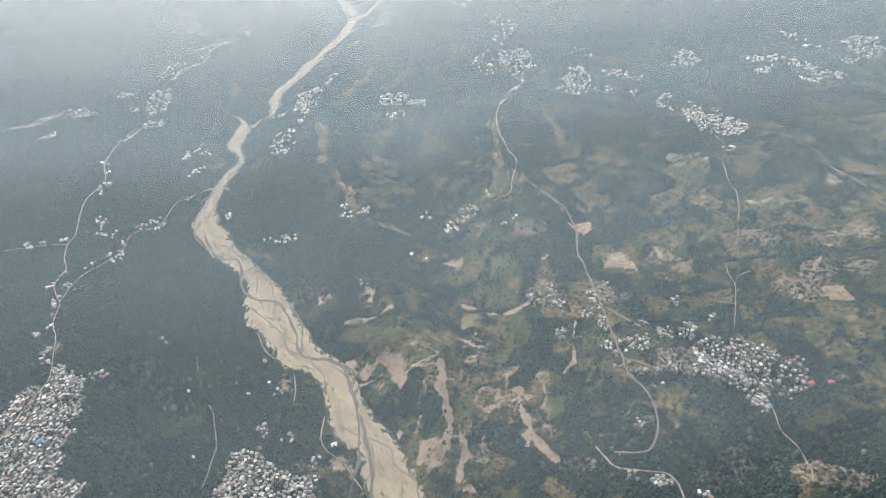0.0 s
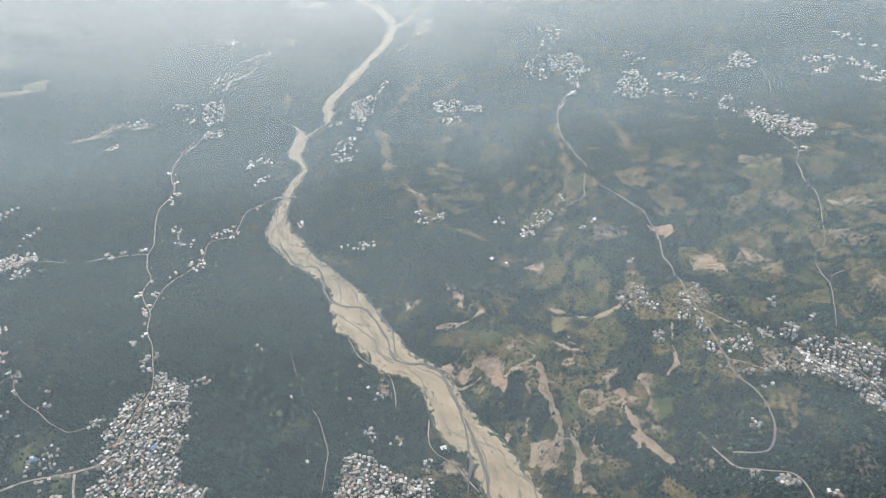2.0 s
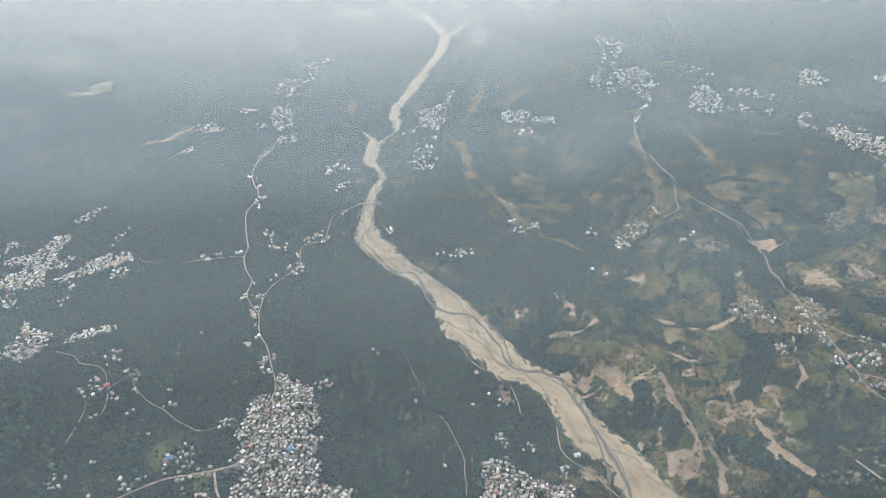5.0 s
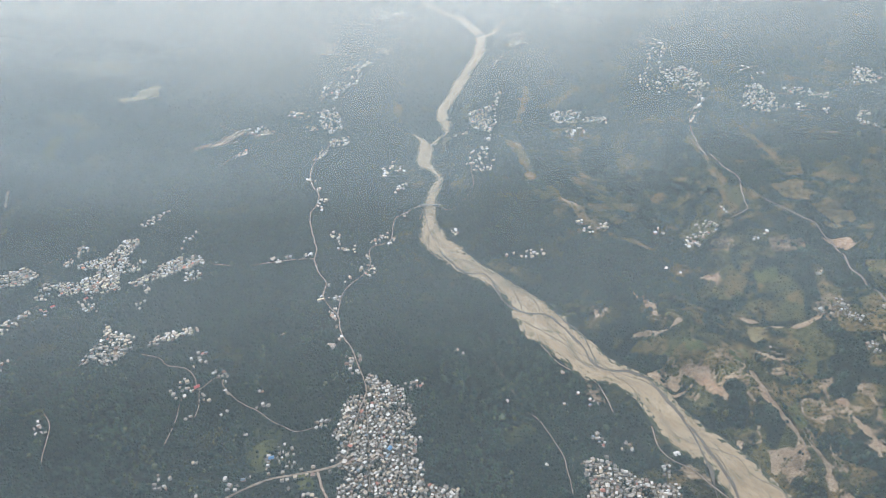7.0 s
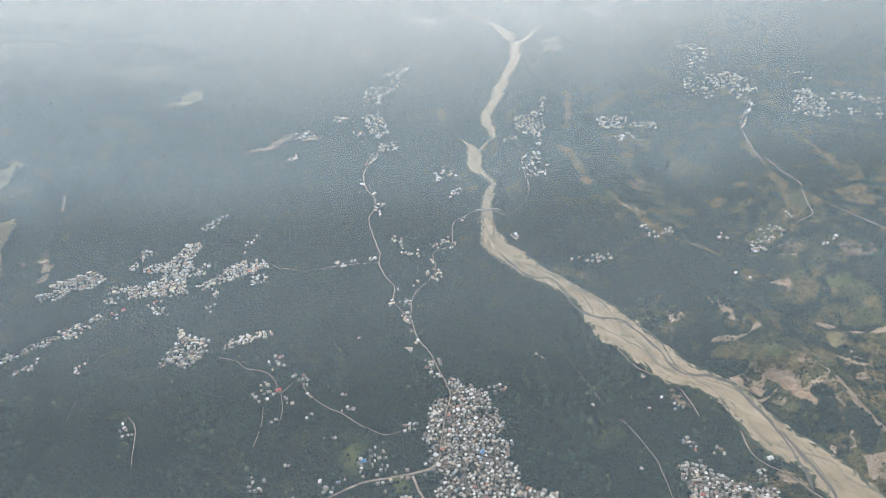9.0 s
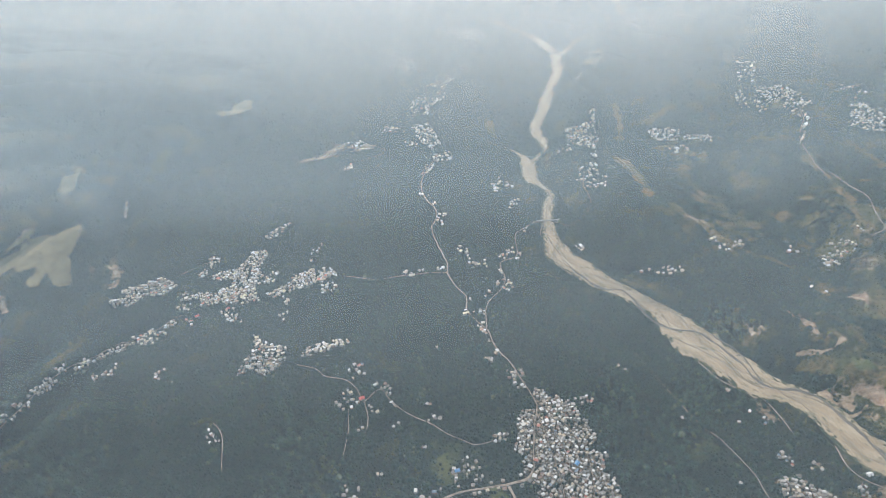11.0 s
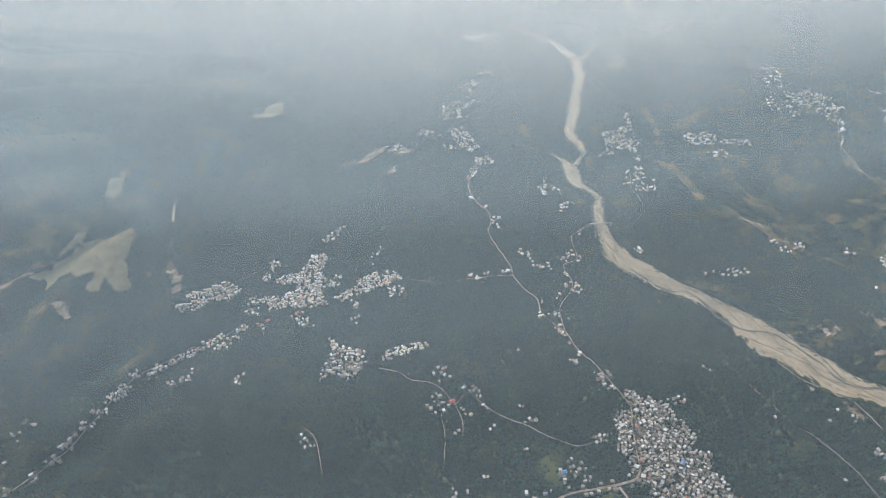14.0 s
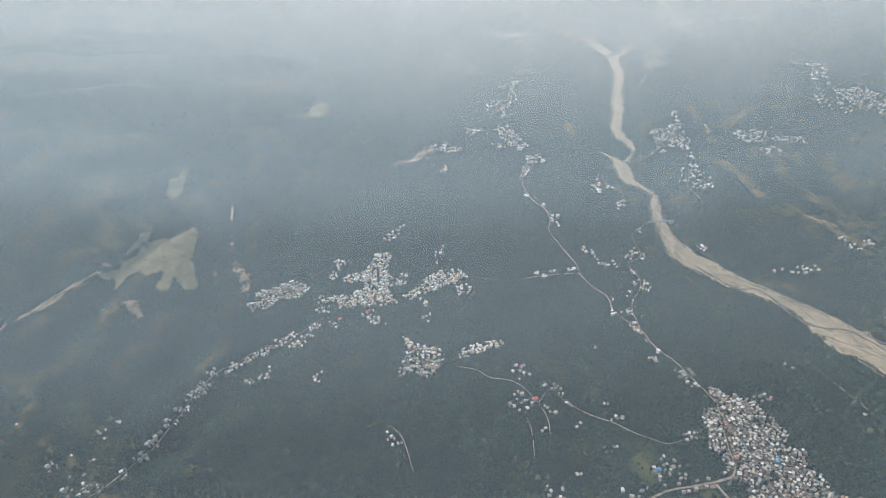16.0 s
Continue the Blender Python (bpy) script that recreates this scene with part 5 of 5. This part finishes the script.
def scatter(x0, x1, y0, y1, gap):
    gx, gy = np.meshgrid(np.arange(x0, x1, gap), np.arange(y0, y1, gap))
    x, y = (g.ravel() + rng.uniform(-0.5, 0.5, g.size) * gap for g in (gx, gy))
    seen = np.abs(x + 250) < 400 + 0.8 * y + 0.25 * np.maximum(y - 900, 0)
    x, y = x[seen], y[seen]
    ok = np.ones(len(x), bool)
    for line in (RIVER, RIVER_NORTH):
        wide = np.interp(y, [q[1] for q in line][::-1], [q[2] for q in line][::-1])
        ok &= off_line(x, y, line) > wide * 0.5 + 1
    for pts, w in [r for r in ROADS if r[1] > 0.65] + [(ARM_WEST, 18), (ARM_EAST, 16), (FAR_REACH, 18)]:
        px, py = [q[0] for q in pts], [q[1] for q in pts]
        box_near = (x > min(px) - 9) & (x < max(px) + 9) & (y > min(py) - 9) & (y < max(py) + 9) & ok
        hit = np.where(box_near)[0]
        ok[hit[off_line(x[hit], y[hit], pts) < w * 0.5 + 0.75]] = False
    for outline, kind, _, share in FIELDS:
        ok &= ~(inside(x, y, outline) & (rng.uniform(size=len(x)) < (0.96 if kind == "straw" and share > 0.9 else 0.62) * min(1, share + 0.1)))
    cells = {}
    for s in SITES:
        cells.setdefault((int(s[0] // 6), int(s[1] // 6)), []).append((s[0], s[1], s[3]))
    for i in np.where(ok)[0]:
        cx, cy = int(x[i] // 6), int(y[i] // 6)
        for c in ((cx + a, cy + b) for a in (-1, 0, 1) for b in (-1, 0, 1)):
            if c in cells and any(math.hypot(x[i] - h[0], y[i] - h[1]) < h[2] * 0.5 + max(0.55, 0.3 * gap) for h in cells[c]):
                ok[i] = False
                break
    return x[ok], y[ok]


def plant(x0, x1, y0, y1, gap, low, high, sides, names, labels):
    x, y = scatter(x0, x1, y0, y1, gap)
    cover = ground_cover(x, y)
    dry = cover["dry"] + 0.3 * fbm(x, y, 26, 3, 130)
    keep = rng.uniform(size=len(x)) > np.clip(0.1 + 0.3 * smooth(0.0, 0.4, fbm(x, y, 20, 4, 137)) + 0.42 * dry + 1.1 * np.clip(dry, 0, 0.6) * fbm(x, y, 11, 3, 135) + 1.1 * cover["soil"] + 0.7 * cover["straw"] + 0.4 * cover["green"], 0.12, 0.97)
    keep &= rng.uniform(size=len(x)) > smooth(950, 1300, y)
    x, y, dry = x[keep], y[keep], dry[keep]
    wood = dry < 0.3
    r = (low + (high - low) * rng.uniform(0, 1, len(x)) ** 1.5) * 1.08 * np.where(wood, 1.1, 0.85) * np.where(rng.uniform(size=len(x)) < 0.08, 1.7, 1)
    for pick, mat, name, label in ((wood, M_FOREST, names[0], labels[0]), (~wood, M_BUSH, names[1], labels[1])):
        clumps(name, x[pick], y[pick], r[pick], r[pick] * rng.uniform(1.0, 1.9, pick.sum()), mat, label, sides)


plant(-1000, 400, 205, 470, 2.3, 0.55, 1.35, 5, ("woodland", "scrub"), ("dense dark green woodland over the valley floor", "scattered olive bushes on dry slopes"))
plant(-1150, 500, 470, 760, 2.9, 0.7, 1.6, 4, ("middle_woodland", "middle_scrub"), ("dense dark woodland of the middle valley", "scattered olive bushes on the uplands"))
plant(-1500, 900, 760, 1300, 4.2, 0.9, 1.9, 4, ("distant_woodland", "distant_scrub"), ("dark distant woodland in haze", "distant olive scrub in haze"))

def tree_model(seed):
    """A broad tree: tapered trunk, forking limbs and a crown of many clumps with gaps."""
    dice = random.Random(seed)
    rows = [(0.16, -0.4), (0.12, 0.7), (0.08, 1.5)]
    ring = [(r * math.cos(k * 1.047), r * math.sin(k * 1.047), z) for r, z in rows for k in range(6)]
    trunk = mesh_object("tree", ring, [(6 * n + k, 6 * n + (k + 1) % 6, 6 * n + 6 + (k + 1) % 6, 6 * n + 6 + k) for n in range(2) for k in range(6)], M_BARK)
    verts, faces = [], []
    for k in range(5):
        a, tip = k * 1.257 + dice.uniform(-0.3, 0.3), dice.uniform(0.6, 1.0)
        b = len(verts)
        for r, s, z in ((0.0, 0.06, 1.0 + 0.1 * k), (tip, 0.025, 1.9 + 0.15 * k)):
            verts += [(r * math.cos(a) + s * math.cos(q * 2.094), r * math.sin(a) + s * math.sin(q * 2.094), z) for q in range(3)]
        faces += [(b + q, b + (q + 1) % 3, b + 3 + (q + 1) % 3, b + 3 + q) for q in range(3)]
    mesh_object("limbs", verts, faces, M_BARK, trunk)
    verts, faces = [], []
    for k in range(34):
        a, up = dice.uniform(0, 6.283), dice.uniform(0, 1)
        out = 1.25 * math.sqrt(dice.uniform(0.05, 1)) * (1 - 0.55 * up)
        x, y, z, r = out * math.cos(a), out * math.sin(a), 1.5 + 1.5 * up, dice.uniform(0.2, 0.42)
        b = len(verts)
        verts += [(x, y, z + r * 0.8), (x, y, z - r * 0.7)]
        verts += [(x + r * dice.uniform(0.7, 1.2) * math.cos(q * 1.257 + a), y + r * dice.uniform(0.7, 1.2) * math.sin(q * 1.257 + a), z + r * dice.uniform(-0.25, 0.25)) for q in range(5)]
        faces += [(b, b + 2 + q, b + 2 + (q + 1) % 5) for q in range(5)] + [(b + 1, b + 2 + (q + 1) % 5, b + 2 + q) for q in range(5)]
    mesh_object("crown", verts, faces, M_FOREST, trunk)
    return trunk


TREES = [tree_model(n) for n in range(5)]
placed = 0
while placed < 160:
    q = RIVER[rng.integers(16, 27)] if placed % 2 else SITES[rng.integers(0, 900)]
    side = q[2] * 0.5 + rng.uniform(2, 14) if placed % 2 else rng.uniform(3, 9)
    turn = rng.uniform(0, 6.283)
    x, y = np.array([q[0] + side * math.cos(turn) * (1.3 if placed % 2 else 1)]), np.array([q[1] + side * math.sin(turn)])
    if off_line(x, y, RIVER)[0] < 24 or any(abs(h[0] - x[0]) < 2.6 and abs(h[1] - y[0]) < 2.6 for h in SITES) or any(off_line(x, y, pts)[0] < 2 for pts, w in ROADS):
        continue
    size = rng.uniform(0.75, 1.25)
    spot = copy_thing(TREES[placed % 5], pose(x[0], y[0], float(height(x, y)[0]), 0, 0, rng.uniform(0, 360)))
    spot.scale = (size, size, size * rng.uniform(0.85, 1.15))
    tagged(spot, "broad dark green tree beside the river" if placed % 2 else "broad dark green tree beside village houses", "tree", "single trees of the valley")
    placed += 1
for ob in TREES:
    drop_model(ob)

# ---- haze, imitated by translucent sheets ----
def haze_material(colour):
    """Translucent sheet, part clear and part tinted, that imitates sunlit haze."""
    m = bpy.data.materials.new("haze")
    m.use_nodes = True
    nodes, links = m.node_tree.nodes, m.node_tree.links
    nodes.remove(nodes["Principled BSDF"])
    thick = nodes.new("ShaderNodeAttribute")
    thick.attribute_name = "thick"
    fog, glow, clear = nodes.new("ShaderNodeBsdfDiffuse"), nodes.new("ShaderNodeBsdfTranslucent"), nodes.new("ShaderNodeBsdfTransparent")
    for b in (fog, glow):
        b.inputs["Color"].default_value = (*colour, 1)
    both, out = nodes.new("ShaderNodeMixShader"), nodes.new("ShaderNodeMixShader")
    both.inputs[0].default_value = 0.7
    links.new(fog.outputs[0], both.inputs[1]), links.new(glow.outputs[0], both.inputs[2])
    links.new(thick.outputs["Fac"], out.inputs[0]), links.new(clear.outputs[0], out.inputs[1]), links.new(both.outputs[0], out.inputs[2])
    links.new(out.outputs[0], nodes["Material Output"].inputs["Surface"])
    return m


# Near sheets tinted bluer, far ones whiter, as haze looks with distance.
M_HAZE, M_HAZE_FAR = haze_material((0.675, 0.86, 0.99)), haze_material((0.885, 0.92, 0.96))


def haze_sheet(y, share, full, west):
    """Sheet across the valley imitating haze, thin at the ground, thicker to the west."""
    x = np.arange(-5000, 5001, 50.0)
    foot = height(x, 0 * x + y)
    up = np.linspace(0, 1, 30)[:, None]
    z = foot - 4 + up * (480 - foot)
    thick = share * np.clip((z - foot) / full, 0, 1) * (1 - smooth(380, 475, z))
    # Thickened westward and around x = 150, where it imitates the sun's glare.
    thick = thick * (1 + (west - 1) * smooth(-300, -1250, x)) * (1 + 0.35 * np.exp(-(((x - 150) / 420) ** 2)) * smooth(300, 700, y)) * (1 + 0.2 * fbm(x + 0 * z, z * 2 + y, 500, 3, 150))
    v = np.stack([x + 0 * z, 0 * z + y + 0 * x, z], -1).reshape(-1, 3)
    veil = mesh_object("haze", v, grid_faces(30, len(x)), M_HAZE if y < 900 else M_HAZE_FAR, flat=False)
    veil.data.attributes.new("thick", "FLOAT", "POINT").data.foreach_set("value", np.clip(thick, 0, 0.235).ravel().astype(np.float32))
    tagged(veil, "thin translucent pale blue-grey sheet imitating haze in the valley", "haze", kind="structure")


# The nearest sheet also lifts the darks, standing in for window-glass glare.
haze_sheet(190, 0.108, 150, 1.3)
haze_sheet(420, 0.07, 110, 2.1)
haze_sheet(720, 0.125, 75, 1.9)
haze_sheet(1050, 0.19, 130, 1.25)
haze_sheet(1420, 0.235, 130, 1)
haze_sheet(1950, 0.24, 90, 1)
